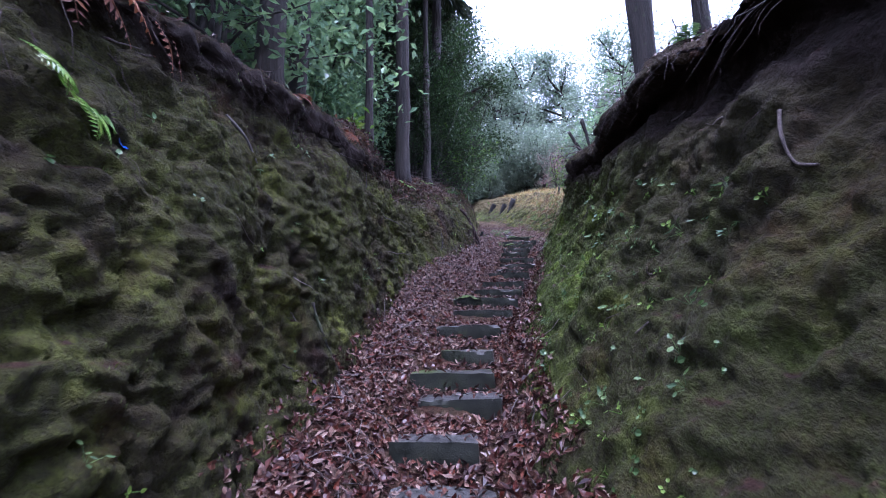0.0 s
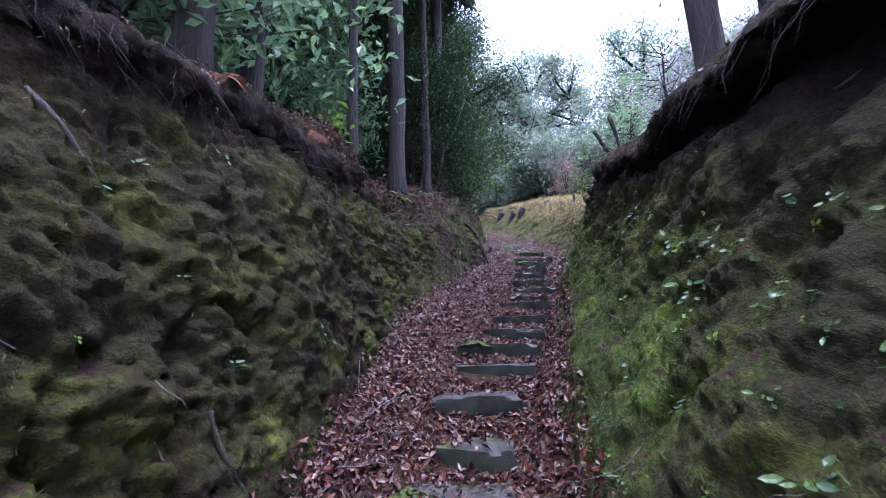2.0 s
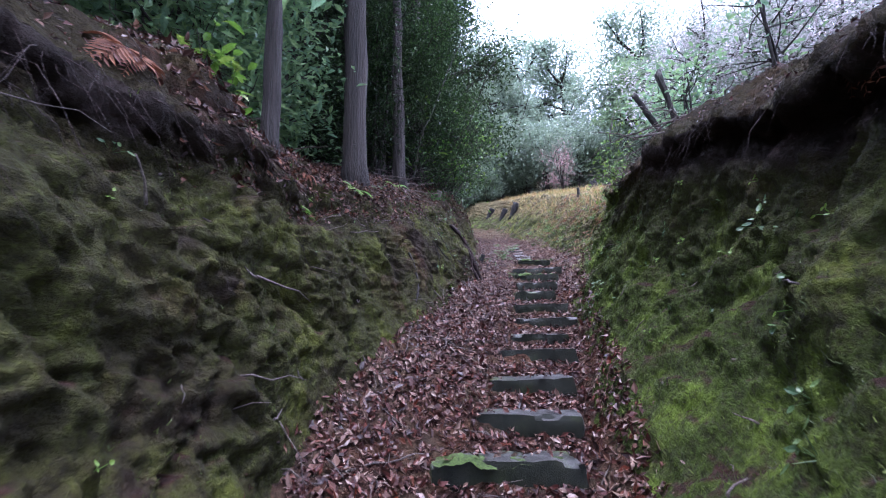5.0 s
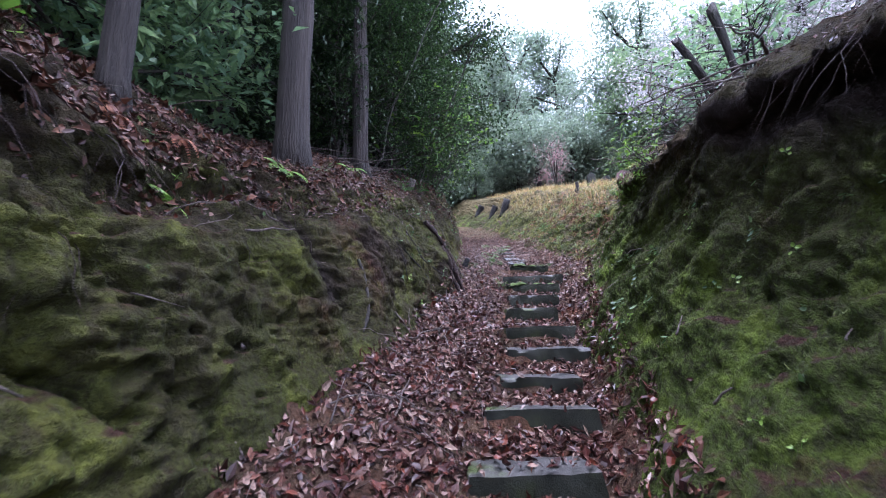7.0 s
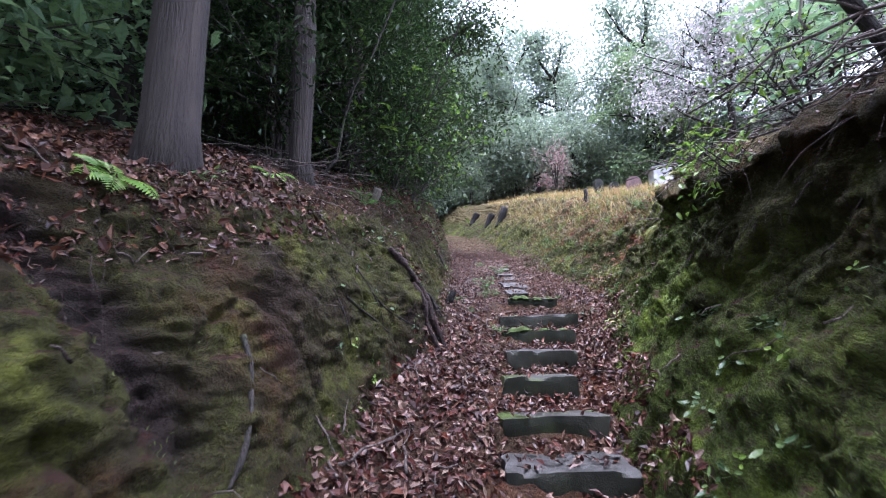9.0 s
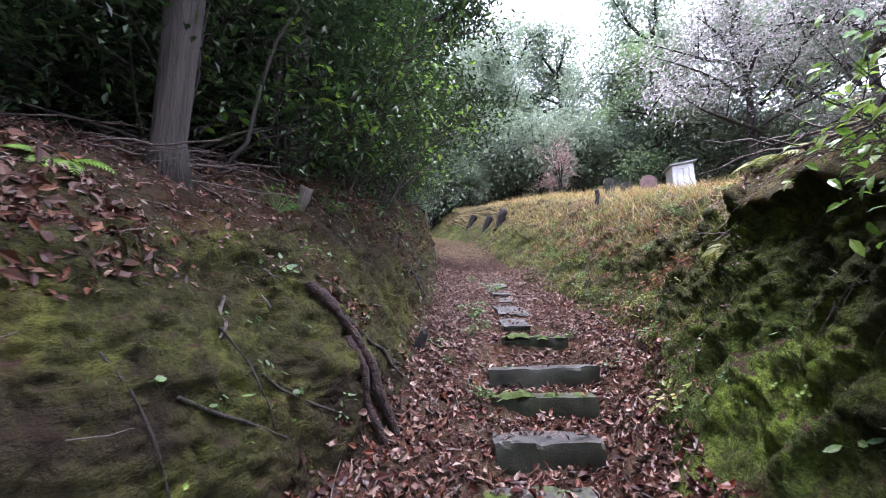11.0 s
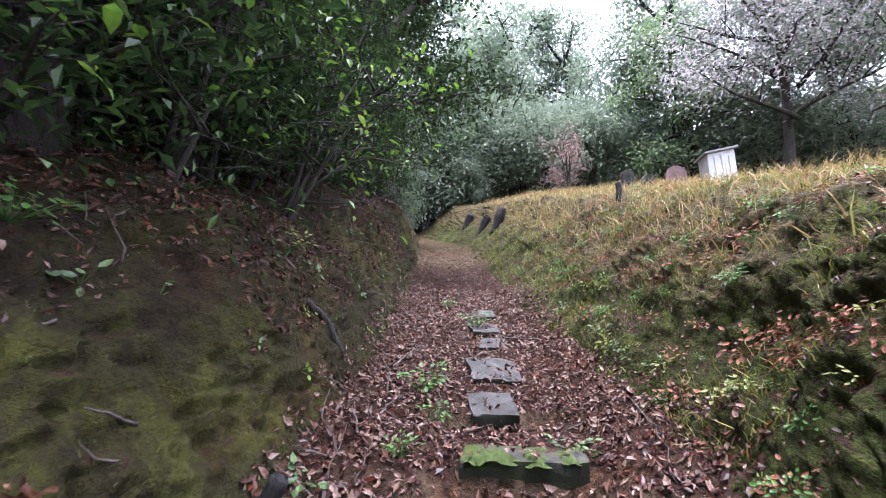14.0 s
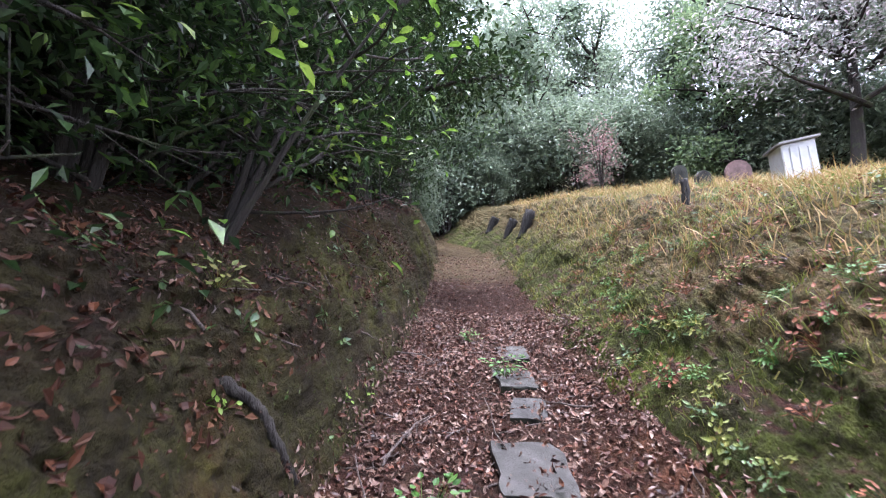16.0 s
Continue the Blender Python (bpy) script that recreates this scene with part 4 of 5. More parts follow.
def lay_leaves(spots, normals, rng, size, lift=.012, tilt=.45):
    size = size * np.interp(np.asarray(spots)[:, 1], [9.5, 12.5], [1, .72])
    pos = np.asarray(spots) + [0, 0, lift] + rng.rand(len(spots), 1) * [0, 0, .018]
    up = unit(np.asarray(normals) + tilt * rng.normal(size=(len(spots), 3)))
    way = unit(np.cross(up, scatter_dirs(len(spots), rng)))
    ln = size * (.4 + 1.0 * rng.rand(len(spots)) ** 1.3)
    half = rng.rand(len(spots)) < .45
    p = Pile()
    a = oval_blades(pos[half], way[half], up[half], ln[half], ln[half] * (.35 + .3 * rng.rand(half.sum())), rng.normal(size=half.sum()) * .7)
    b = leaf_blades(pos[~half], way[~half], up[~half], ln[~half], ln[~half] * (.22 + .35 * rng.rand((~half).sum())), .25, .05)
    p.add(*a), p.add(*b)
    return p


rl = np.random.RandomState(5)
spots, norms = [], []
for k in range(52000):
    y = 1.6 + 14.5 * rl.rand() ** 1.1 if k < 48000 else 13.5 + 9 * rl.rand()
    l, r = float(at_y(y, LB_Y, LB_X)), float(at_y(y, RB_Y, RB_X))
    x = l - .1 + (r - l + .25) * rl.rand()
    st = step_under(x, y)
    if st is not None:
        if rl.rand() > .2:
            continue
        spots.append((x, y, st[3] + .012)), norms.append((0, 0, 1))
        continue
    if y > 11.9 and rl.rand() < .25 and 1.75 < x < 2.3:
        continue
    p, n = drop(x, y)
    if p.z > float(np.interp(y, FLOOR_Y, FLOOR_Z)) + .35 or (x < l and p.z > float(np.interp(y, FLOOR_Y, FLOOR_Z)) + .3):
        continue
    spots.append(tuple(p)), norms.append(tuple(n))
spots, norms = np.array(spots), np.array(norms)
tan = spots[:, 1] > 9.5 + 4 * rl.rand(len(spots))
tagged(new("leaf_litter", lay_leaves(spots[~tan], norms[~tan], rl, .064).mesh("leaf_litter", M_LITTER, False)), "wet red-brown fallen leaves covering the path", "leaf litter", kind="stuff")
tagged(new("upper_leaf_litter", lay_leaves(spots[tan], norms[tan], rl, .06).mesh("upper_leaf_litter", M_LITTER_TAN, False)), "brown and tan fallen leaves on the upper path", "leaf litter", kind="stuff")


def bank_spots(g, sign, count, rng, y0, y1, x0, x1, flat0, flat1=1.01, col=0):
    """Random places on a bank's grid whose slope lies in a range."""
    n = normals_of(g) * sign
    ok = (g[..., 1] > y0) & (g[..., 1] < y1) & (g[..., 0] > x0) & (g[..., 0] < x1) & (n[..., 2] > flat0) & (n[..., 2] < flat1)
    ok[:, :col] = False
    du, dv = np.linalg.norm(np.gradient(g, axis=0), axis=2), np.linalg.norm(np.gradient(g, axis=1), axis=2)
    i, j = np.nonzero(ok)
    w = (du * dv)[i, j]
    c = rng.choice(len(i), count, p=w / w.sum())
    return g[i[c], j[c]] + rng.normal(size=(count, 3)) * [.01, .01, 0], n[i[c], j[c]]


p1, n1 = bank_spots(grid_left, LEFT_SIGN, 12000, rl, 1.5, 16, -2.8, 2, .2, col=140)
p2, n2 = bank_spots(grid_left, LEFT_SIGN, 15000, rl, 6.8, 17, -1.5, 2, .25, col=120)
p3, n3 = bank_spots(grid_right, RIGHT_SIGN, 5000, rl, 1.5, 11, .3, 4, .4, col=164)
p4, n4 = bank_spots(grid_right, RIGHT_SIGN, 8000, rl, 10, 16, 2.5, 4.3, .2)
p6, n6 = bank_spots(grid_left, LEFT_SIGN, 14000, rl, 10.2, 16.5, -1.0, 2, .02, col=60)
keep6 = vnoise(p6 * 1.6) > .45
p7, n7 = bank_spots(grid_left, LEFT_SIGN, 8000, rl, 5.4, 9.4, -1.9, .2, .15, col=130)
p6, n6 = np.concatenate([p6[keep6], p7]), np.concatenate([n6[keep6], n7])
tagged(new("upper_bank_litter", lay_leaves(p6, n6, rl, .062, .004, .35).mesh("upper_bank_litter", M_LITTER_RUST_DIMMED, False)), "red-brown fallen leaves on the bank, darkened for shade", "leaf litter", kind="stuff")
p5, n5 = bank_spots(grid_right, RIGHT_SIGN, 6000, rl, 2, 11, .3, 4.5, .35)
low = p5[:, 2] < np.interp(p5[:, 1], FLOOR_Y, FLOOR_Z) + .1 + .45 * rl.rand(len(p5)) ** 2
p5, n5 = p5[low], n5[low]
tagged(new("bank_leaf_litter", lay_leaves(np.concatenate([p1, p2, p3, p4, p5]), np.concatenate([n1, n2, n3, n4, n5]), rl, .036, .004, .35).mesh("bank_leaf_litter", M_LITTER, False)), "brown fallen leaves caught on the bank ledges", "leaf litter", kind="stuff")

# ---------------------------------------------------------------- twigs and hanging roots
def wiggle(start, way, length, n, rng, bend=.25, sag=0.0):
    t = np.linspace(0, 1, n)[:, None]
    off = np.cumsum(rng.normal(size=(n, 3)) * bend * length / n, 0)
    return np.asarray(start) + t * unit(np.asarray(way, float)) * length + off - t ** 2 * [0, 0, sag * length]


rt = np.random.RandomState(9)
pile = Pile()
for k in range(420):
    y = 1.8 + 13.5 * rt.rand()
    l, r = float(at_y(y, LB_Y, LB_X)), float(at_y(y, RB_Y, RB_X))
    x = l + (r - l) * rt.rand() ** 1.4
    if step_under(x, y):
        continue
    p, n = drop(x, y)
    a = rt.rand() * 6.283
    d = np.array([math.cos(a), math.sin(a), 0])
    d[2] = -(n.x * d[0] + n.y * d[1]) / n.z + .05
    ln = .12 + .4 * rt.rand() ** 2
    pile.add(*tube(wiggle(np.array(p) + [0, 0, .02], d, ln, 5, rt), np.linspace(.0045, .002, 5) * (.6 + rt.rand()), 4))
pa, na = bank_spots(grid_left, LEFT_SIGN, 420, rt, 1.5, 14, -3, 2, .6)
pb, nb = bank_spots(grid_right, RIGHT_SIGN, 300, rt, 1.5, 11, .3, 4.5, .72)
for p, n in zip(np.concatenate([pa, pb]), np.concatenate([na, nb])):
    d = np.cross(n, rt.normal(size=3)) + n * .12
    pile.add(*tube(wiggle(p + n * .012, d, .1 + .25 * rt.rand() ** 2, 5, rt), np.linspace(.005, .002, 5) * (.6 + rt.rand()), 4))
tagged(new("fallen_twigs", pile.mesh("fallen_twigs", M_TWIG)), "thin dry twigs lying among the leaves", "twigs", kind="stuff")

pile = Pile()
for left, count in ((True, 420), (False, 230)):
    for k in range(count):
        y = 1.4 + (8.0 if left else 8.4) * rt.rand()
        lx, lz = (float(at_y(y, LT_Y, LT_X)), float(at_y(y, LT_Y, LT_Z))) if left else (float(at_y(y, RT_Y, RT_X)), float(at_y(y, RT_Y, RT_Z)))
        s = 1 if left else -1
        p, n = drop(lx - s * .06 * rt.rand() + s * .04, y)
        if p.z < lz - .5:
            continue
        ln = .1 + .35 * rt.rand() ** 2
        pile.add(*tube(wiggle(np.array(p) - [s * .03, 0, .01], (s * .5, rt.normal() * .4, -.25), ln, 6, rt, .3, .7), np.linspace(.0026, .0008, 6) * (.35 + rt.rand()), 4))
tagged(new("hanging_roots", pile.mesh("hanging_roots", M_ROOT)), "fine brown roots hanging from the bank's lip", "roots", kind="stuff")


def wall_line(left, marks, lift):
    out = []
    for y, z in marks:
        p, n = sideways(y, z, left)
        if p is not None:
            out.append(np.array(p) + np.array(n) * lift)
    return np.array(out)


def resample(pts, n):
    pts = np.asarray(pts, float)
    t = np.linspace(0, len(pts) - 1, n)
    q = np.stack([np.interp(t, range(len(pts)), pts[:, k]) for k in range(3)], 1)
    for _ in range(2):
        q[1:-1] = (q[:-2] + 2 * q[1:-1] + q[2:]) / 4
    return q


def root_thing(label, left, strands, mat=M_ROOT):
    ob = thing("exposed_root", label, "root")
    for k, (marks, r0, r1, lift) in enumerate(strands):
        q = wall_line(left, marks, lift)
        if len(q) < 2:
            continue
        q = resample(q, 16)
        q = resample(q, 40)
        q[1:-1] += .5 * r0 * np.stack([fbm(q * 1.0 + 3 * d + k, .16, 2) for d in range(3)], 1)[1:-1]
        v, f = tube(q, np.linspace(r0, r1, 40) * (1 + .5 * fbm(q + 50 + k, .12, 2)), 12, .2, rt)
        v += (fbm(v + k, .05, 3) * r0 * .5)[:, None] * unit(v - np.repeat(np.concatenate([q, q[:1]]), 12, 0)[:len(v)])
        pl = Pile()
        pl.add(v, f)
        part("root_strand", pl.mesh("root_strand", mat), ob)
    return ob


root_thing("thick red-brown root running down the clay bank", True, [
    ([(10.06, 4.6), (10.1, 4.52), (10.15, 4.4), (10.2, 4.26), (10.25, 4.1), (10.29, 3.92), (10.34, 3.72)], .028, .026, .03),
    ([(10.17, 4.3), (10.16, 4.12), (10.17, 3.95), (10.2, 3.72)], .026, .02, .02)])
root_thing("thin crooked dark root across the bank face", True, [([(10.2, 4.42), (10.35, 4.36), (10.45, 4.26), (10.6, 4.25), (10.66, 4.14), (10.76, 4.05)], .014, .008, .006)], M_BARK_DARK)
root_thing("dark root hanging down the bank's corner", True, [([(8.4, 3.86), (8.37, 3.7), (8.31, 3.58), (8.24, 3.42), (8.15, 3.28)], .013, .009, .008)], M_BARK_DARK)
root_thing("dark crack-like root on the mossy bank", True, [([(3.35, 1.95), (3.4, 1.75), (3.5, 1.6), (3.6, 1.42)], .014, .01, .0)], M_BARK_DARK)
root_thing("pale crooked root on the clay face", True, [([(9.62, 4.48), (9.58, 4.4), (9.54, 4.36), (9.48, 4.3)], .008, .005, .012)], M_TWIG)
root_thing("dark slanting root on the lower bank", True, [([(9.65, 4.15), (9.74, 4.08), (9.86, 4.0), (10.0, 3.93)], .007, .005, .004)], M_BARK_DARK)
root_thing("long dark root along the bank's foot", True, [([(9.25, 4.11), (9.38, 4.04), (9.55, 3.96), (9.72, 3.88)], .008, .005, .004)], M_BARK_DARK)
root_thing("thin dark root down the mossy face", True, [([(9.05, 4.3), (9.1, 4.15), (9.14, 3.98), (9.2, 3.8)], .006, .004, .003)], M_BARK_DARK)
root_thing("thin dark root down the mossy face", True, [([(9.5, 4.35), (9.56, 4.2), (9.6, 4.05), (9.68, 3.92)], .006, .004, .003)], M_BARK_DARK)
root_thing("pale dangling root on the bank", True, [([(2.75, 3.15), (2.8, 3.0), (2.9, 2.88)], .01, .005, .02)], M_GREYWOOD)
root_thing("pale bent root sticking out of the bank", False, [([(1.74, 2.6), (1.71, 2.48), (1.69, 2.38), (1.64, 2.31), (1.57, 2.29)], .007, .004, .015)], M_TWIG)
root_thing("dark root on the upper bank under bushes", True, [([(12.4, 5.1), (12.5, 5.0), (12.55, 4.85), (12.6, 4.7)], .025, .014, .012)], M_BARK_DARK)

# ---------------------------------------------------------------- ferns, seedlings, herbs, saplings
def fern_mesh(seed, fronds, length, mat, droop=.5):
    rng = np.random.RandomState(seed)
    pos, way, up, ln = [], [], [], []
    pile = Pile()
    for k in range(fronds):
        a = 6.283 * k / fronds + rng.normal() * .3
        d = np.array([math.cos(a), math.sin(a), .75 + .3 * rng.rand()])
        L = length * (.65 + .5 * rng.rand())
        t = np.linspace(0, 1, 15)[:, None]
        rib = t * d * L * .8 - t ** 2 * [0, 0, droop * L * 1.3]
        v, f = tube(rib, np.linspace(.004, .001, 15), 4)
        pile.add(v, np.concatenate([f[:, [0, 1, 2]], f[:, [0, 2, 3]]]))
        tang = np.gradient(rib, axis=0)
        side = unit(np.cross(tang, [0, 0, 1.0]))
        for i in range(2, 15):
            w = L * .3 * math.sin(math.pi * min(1, (i / 15) ** .7)) + .01
            for sgn in (-1, 1):
                pos.append(rib[i]), way.append(sgn * side[i] + .45 * unit(tang[i]) - [0, 0, .12]), up.append(np.cross(side[i], tang[i])), ln.append(w)
    ln = np.array(ln)
    v, f = leaf_blades(np.array(pos), np.array(way), np.array(up) + 1e-3, ln, ln * .28, .05, .1)
    pile.add(v, f)
    return pile.mesh("fern", mat, False)


def herb_mesh(seed, leaves, height, size, mat, spread=.12):
    """A small plant: stalks from one foot, each with a rounded leaf or two."""
    rng = np.random.RandomState(seed)
    pile, pos, way = Pile(), [], []
    for k in range(leaves):
        a, r = rng.rand() * 6.283, spread * rng.rand() ** .6
        tip = np.array([math.cos(a) * r, math.sin(a) * r, height * (.4 + .6 * rng.rand())])
        t = np.linspace(0, 1, 4)[:, None]
        v, f = tube(tip * t * [1, 1, 1], np.linspace(.002, .001, 4), 4)
        pile.add(v, np.concatenate([f[:, [0, 1, 2]], f[:, [0, 2, 3]]]))
        pos.append(tip), way.append([math.cos(a), math.sin(a), .1 + .3 * rng.normal()])
    n = len(pos)
    pile.add(*oval_blades(np.array(pos), np.array(way, float), np.array([0, 0, 1.0]) + .3 * scatter_dirs(n, rng), size * (.6 + .7 * rng.rand(n)), size * .62, .2))
    return pile.mesh("herb", mat, False)


def set_plant(name, me, label, category, p, n, turn, scale, group=""):
    q = Vector((0, 0, 1)).lerp(Vector(n), .6).to_track_quat("Z", "Y").to_matrix().to_4x4()
    ob = new(name, me)
    ob.matrix_basis = Matrix.Translation(Vector(p) - Vector(n) * .01) @ q @ pose(0, 0, 0, 0, 0, turn) @ Matrix.Scale(scale, 4)
    return tagged(ob, label, category, group)


FERN_DARK = fern_mesh(4, 7, .42, M_LEAF_MID)
FERN_GREEN, FERN_YELLOW, FERN_RUST = fern_mesh(1, 7, .42, M_LEAF_FRESH), fern_mesh(2, 8, .55, M_GRASS), fern_mesh(3, 9, .5, M_RUST, .8)
SEEDLINGS = [herb_mesh(11, 3, .05, .04, M_LEAF_FRESH, .04), herb_mesh(12, 5, .07, .045, M_LEAF_MID, .06), herb_mesh(13, 2, .03, .055, M_LEAF_MID, .02)]
RUST_HERB = herb_mesh(24, 20, .14, .06, M_RUST, .16)
HERBS = [herb_mesh(21, 34, .2, .06, M_HERB, .18), herb_mesh(22, 18, .15, .09, M_LEAF_MID, .18), herb_mesh(23, 22, .22, .08, M_GRASS, .2)]
rp = np.random.RandomState(33)


def on_wall(left, y, z):
    p, n = sideways(y, z, left)
    return p, n


for left, y, z, sc, me, lab in ((True, 1.6, 2.62, .7, FERN_GREEN, "bright green fern growing out of the bank"), (True, 7.1, 3.95, .6, FERN_GREEN, "pale green fern on the litter-covered bank")):
    p, n = on_wall(left, y, z)
    if p is not None:
        set_plant("fern", me, lab, "fern", p, n, 40, sc)
for x, y, sc, me, lab in ((2.95, 10.35, .5, FERN_YELLOW, "yellow-green fern on the bank's end"), (3.15, 10.15, .6, FERN_YELLOW, "yellow-green fern on the bank's end"), (3.3, 10.6, .55, FERN_GREEN, "yellow-green fern on the bank's end"),
                          (1.8, 2.9, .5, FERN_DARK, "fern hanging over the dark bank edge"), (-1.7, 1.6, 1.1, FERN_RUST, "withered rust-brown fern on the bank top"), (-1.75, 2.2, 1.0, FERN_RUST, "withered rust-brown fern on the bank top"),
                          (-1.35, 3.9, .5, FERN_RUST, "withered rust-brown fern beside a trunk"), (-1.1, 5.2, .6, FERN_RUST, "withered rust-brown fern beside a trunk"), (-.98, 7.3, .4, FERN_RUST, "withered rust-brown fern on the bank"), (-.95, 7.75, .35, FERN_RUST, "withered rust-brown fern on the bank"),
                          (-.7, 8.3, .6, FERN_GREEN, "small fern at the foot of trunks"), (-1.05, 6.9, .42, FERN_RUST, "withered rust-brown fern on the bank"), (-.35, 9.3, .5, FERN_GREEN, "small fern at the foot of trunks"),
                          (2.5, 7.0, .7, FERN_RUST, "withered brown fern over the bank's lip"), (2.1, 5.0, .8, FERN_RUST, "withered brown fern over the bank's lip"), (2.0, 4.3, .8, FERN_RUST, "withered brown fern over the bank's lip")):
    p, n = drop(x, y)
    set_plant("fern", me, lab, "fern", p, n, 360 * rp.rand(), sc)
for k in range(295):
    left = (k % 5 == 0 and k < 180) or k >= 225
    y = 1.5 + 9.0 * rp.rand() if k < 130 else (1.6 + 2.4 * rp.rand() if k < 225 else 9 + 6.5 * rp.rand())
    lo = float(np.interp(y, FLOOR_Y, FLOOR_Z))
    p, n = on_wall(left, y, lo + .15 + (1.5 if not left else 2.0) * rp.rand() * (1 if y < 8 else .55))
    if p is None or abs(p.x) > 4:
        continue
    set_plant("seedling", SEEDLINGS[rp.randint(3)], "tiny green seedling rooted in the mossy bank", "seedling", p, n, 360 * rp.rand(), .5 + .7 * rp.rand(), "seedlings on the banks")
for x, y, k, sc in ((1.55, 12.6, 0, .9), (1.6, 12.3, 0, .6), (1.45, 11.8, 0, .55), (1.6, 11.3, 1, .6), (1.5, 11.0, 1, .5), (2.3, 11.9, 1, .6), (2.05, 14.3, 0, .9), (1.2, 11.2, 1, .5), (1.4, 10.85, 0, .5), (1.05, 11.5, 1, .6),
                    (2.42, 10.2, 2, .6), (2.3, 8.3, 1, .6), (2.1, 8.6, 1, .5), (-.5, 8.75, 1, .6), (.3, 10.9, 0, .7), (.15, 10.3, 0, .7), (2.5, 11.2, 1, .4), (.55, 11.9, 1, .5), (.7, 12.5, 2, .5), (1.8, 15.2, 0, .6)):
    p, n = drop(x, y)
    set_plant("leafy_herb", HERBS[k], "low clump of fresh green leaves beside the steps", "herb", p, n, 360 * rp.rand(), sc, "herbs along the path")
pf, nf = bank_spots(grid_right, RIGHT_SIGN, 450, rp, 10.9, 16.5, 2.8, 5.6, .2)
for p, n in zip(pf, nf):
    kind = rp.randint(5)
    if kind < 3:
        set_plant("leafy_herb", HERBS[kind], "leafy green weed on the grassy slope", "herb", p, n, 360 * rp.rand(), .2 + .3 * rp.rand(), "weeds on the grassy slope")
    else:
        set_plant("withered_weed", RUST_HERB, "withered rust-brown weed on the grassy slope", "weed", p, n, 360 * rp.rand(), .3 + .4 * rp.rand(), "withered weeds on the slope")


def sapling(label, x, y, height, seed, mat=M_LEAF_FRESH, size=.11, lean=(0, 0), leaves=130, name="sapling"):
    me = broadleaf_meshes(seed, height, height * .5, leaves, size, mat, M_BARK_DARK, .25, 3, .4, False, True)
    return plant_tree(name, me, label, "sapling", x, y, 0, 1, "", 0, lean)


sapling("young shrub with bright green leaves on the bank edge", 2.62, 8.95, .6, 81, size=.055, leaves=130, lean=(0, -25))
sapling("young shrub with bright green leaves on the bank edge", 2.5, 8.7, .65, 82, size=.055, leaves=110, lean=(0, -50))
sapling("young shrub with bright green leaves on the bank edge", 2.52, 8.2, .7, 83, size=.055, leaves=110, lean=(0, -45))
sapling("leafy shrub on the overhanging bank top", 2.95, 7.9, 1.4, 84, M_LEAF_UNDER, .08, leaves=420)
sapling("leafy shrub on the overhanging bank top", 3.35, 9.0, 1.4, 85, M_LEAF_UNDER, .08, leaves=450)
sapling("thin twiggy shrub above the bank", 2.9, 6.6, 1.5, 86, M_LEAF_UNDER, .07, leaves=200)
sapling("yellow-green seedling between trunks", -1.3, 6.3, .7, 87, leaves=60)
sapling("fresh green shrub leaning out over the path", .3, 11.7, 1.9, 88, size=.08, lean=(0, 22), leaves=200)
sapling("fresh green shrub leaning out over the path", .45, 12.9, 2.3, 89, size=.08, lean=(0, 20), leaves=220)
sapling("fresh green shrub at the wood's edge", -.1, 11.0, 1.6, 90, leaves=90)

# ---------------------------------------------------------------- grass of the field
rg = np.random.RandomState(14)


def grass(name, label, mat, spots, norms, height, width, clumps=0.0):
    keep = vnoise(spots * 2.7) + .5 * vnoise(spots * 9.0) > clumps
    spots, norms = spots[keep], norms[keep]
    n = len(spots)
    way = unit(np.array([0, 0, 1.0]) + .45 * rg.normal(size=(n, 3)) + .3 * norms)
    h = height * (.5 + .9 * rg.rand(n))
    pos = spots - [0, 0, .01]
    side = unit(np.cross(way, scatter_dirs(n, rg)))
    bend = unit(rg.normal(size=(n, 3)) * [1, 1, .2])
    mid, tip = pos + way * h[:, None] * .55 + bend * h[:, None] * .1, pos + way * h[:, None] * .9 + bend * h[:, None] * .45
    w = width * (.6 + .8 * rg.rand(n))[:, None]
    v = np.stack([pos - side * w, pos + side * w, mid + side * w * .8, mid - side * w * .8, tip], 1).reshape(-1, 3)
    i = np.arange(n)[:, None] * 5
    f = np.concatenate([i + [0, 1, 2], i + [0, 2, 3], i + [3, 2, 4]], 0)
    return tagged(new(name, make_mesh(name, v, f, mat, False)), label, "grass", kind="stuff")


p, n = bank_spots(grid_right, RIGHT_SIGN, 34000, rg, 11.2, 27, 3.5, 14, .5)
grass("straw_grass", "dry straw-coloured grass on the field's edge", M_STRAW, p, n, .2, .004, .6)
p, n = bank_spots(grid_right, RIGHT_SIGN, 60000, rg, 10.2, 22, 2.7, 10, .2)
grass("field_grass", "short yellow-green grass on the slope", M_GRASS, p, n, .085, .003, .75)
p, n = bank_spots(grid_right, RIGHT_SIGN, 60000, rg, 1.5, 11, .4, 3.4, -.2)
low = (p[:, 2] < np.interp(p[:, 1], FLOOR_Y, FLOOR_Z) + 1.0 + .5 * rg.rand(len(p))) & (p[:, 1] > 1.8 + 2.2 * rg.rand(len(p)))
grass("moss_tufts", "short bright moss and grass tufts on the bank", M_MOSSHAIR, p[low], n[low], .026, .0022, .62)
p, n = bank_spots(grid_left, LEFT_SIGN, 45000, rg, 1.5, 17, -1.7, 1.6, -.2)
grass("left_moss_tufts", "short moss tufts on the clay bank", M_MOSSHAIR, p, n, .022, .002, .85)

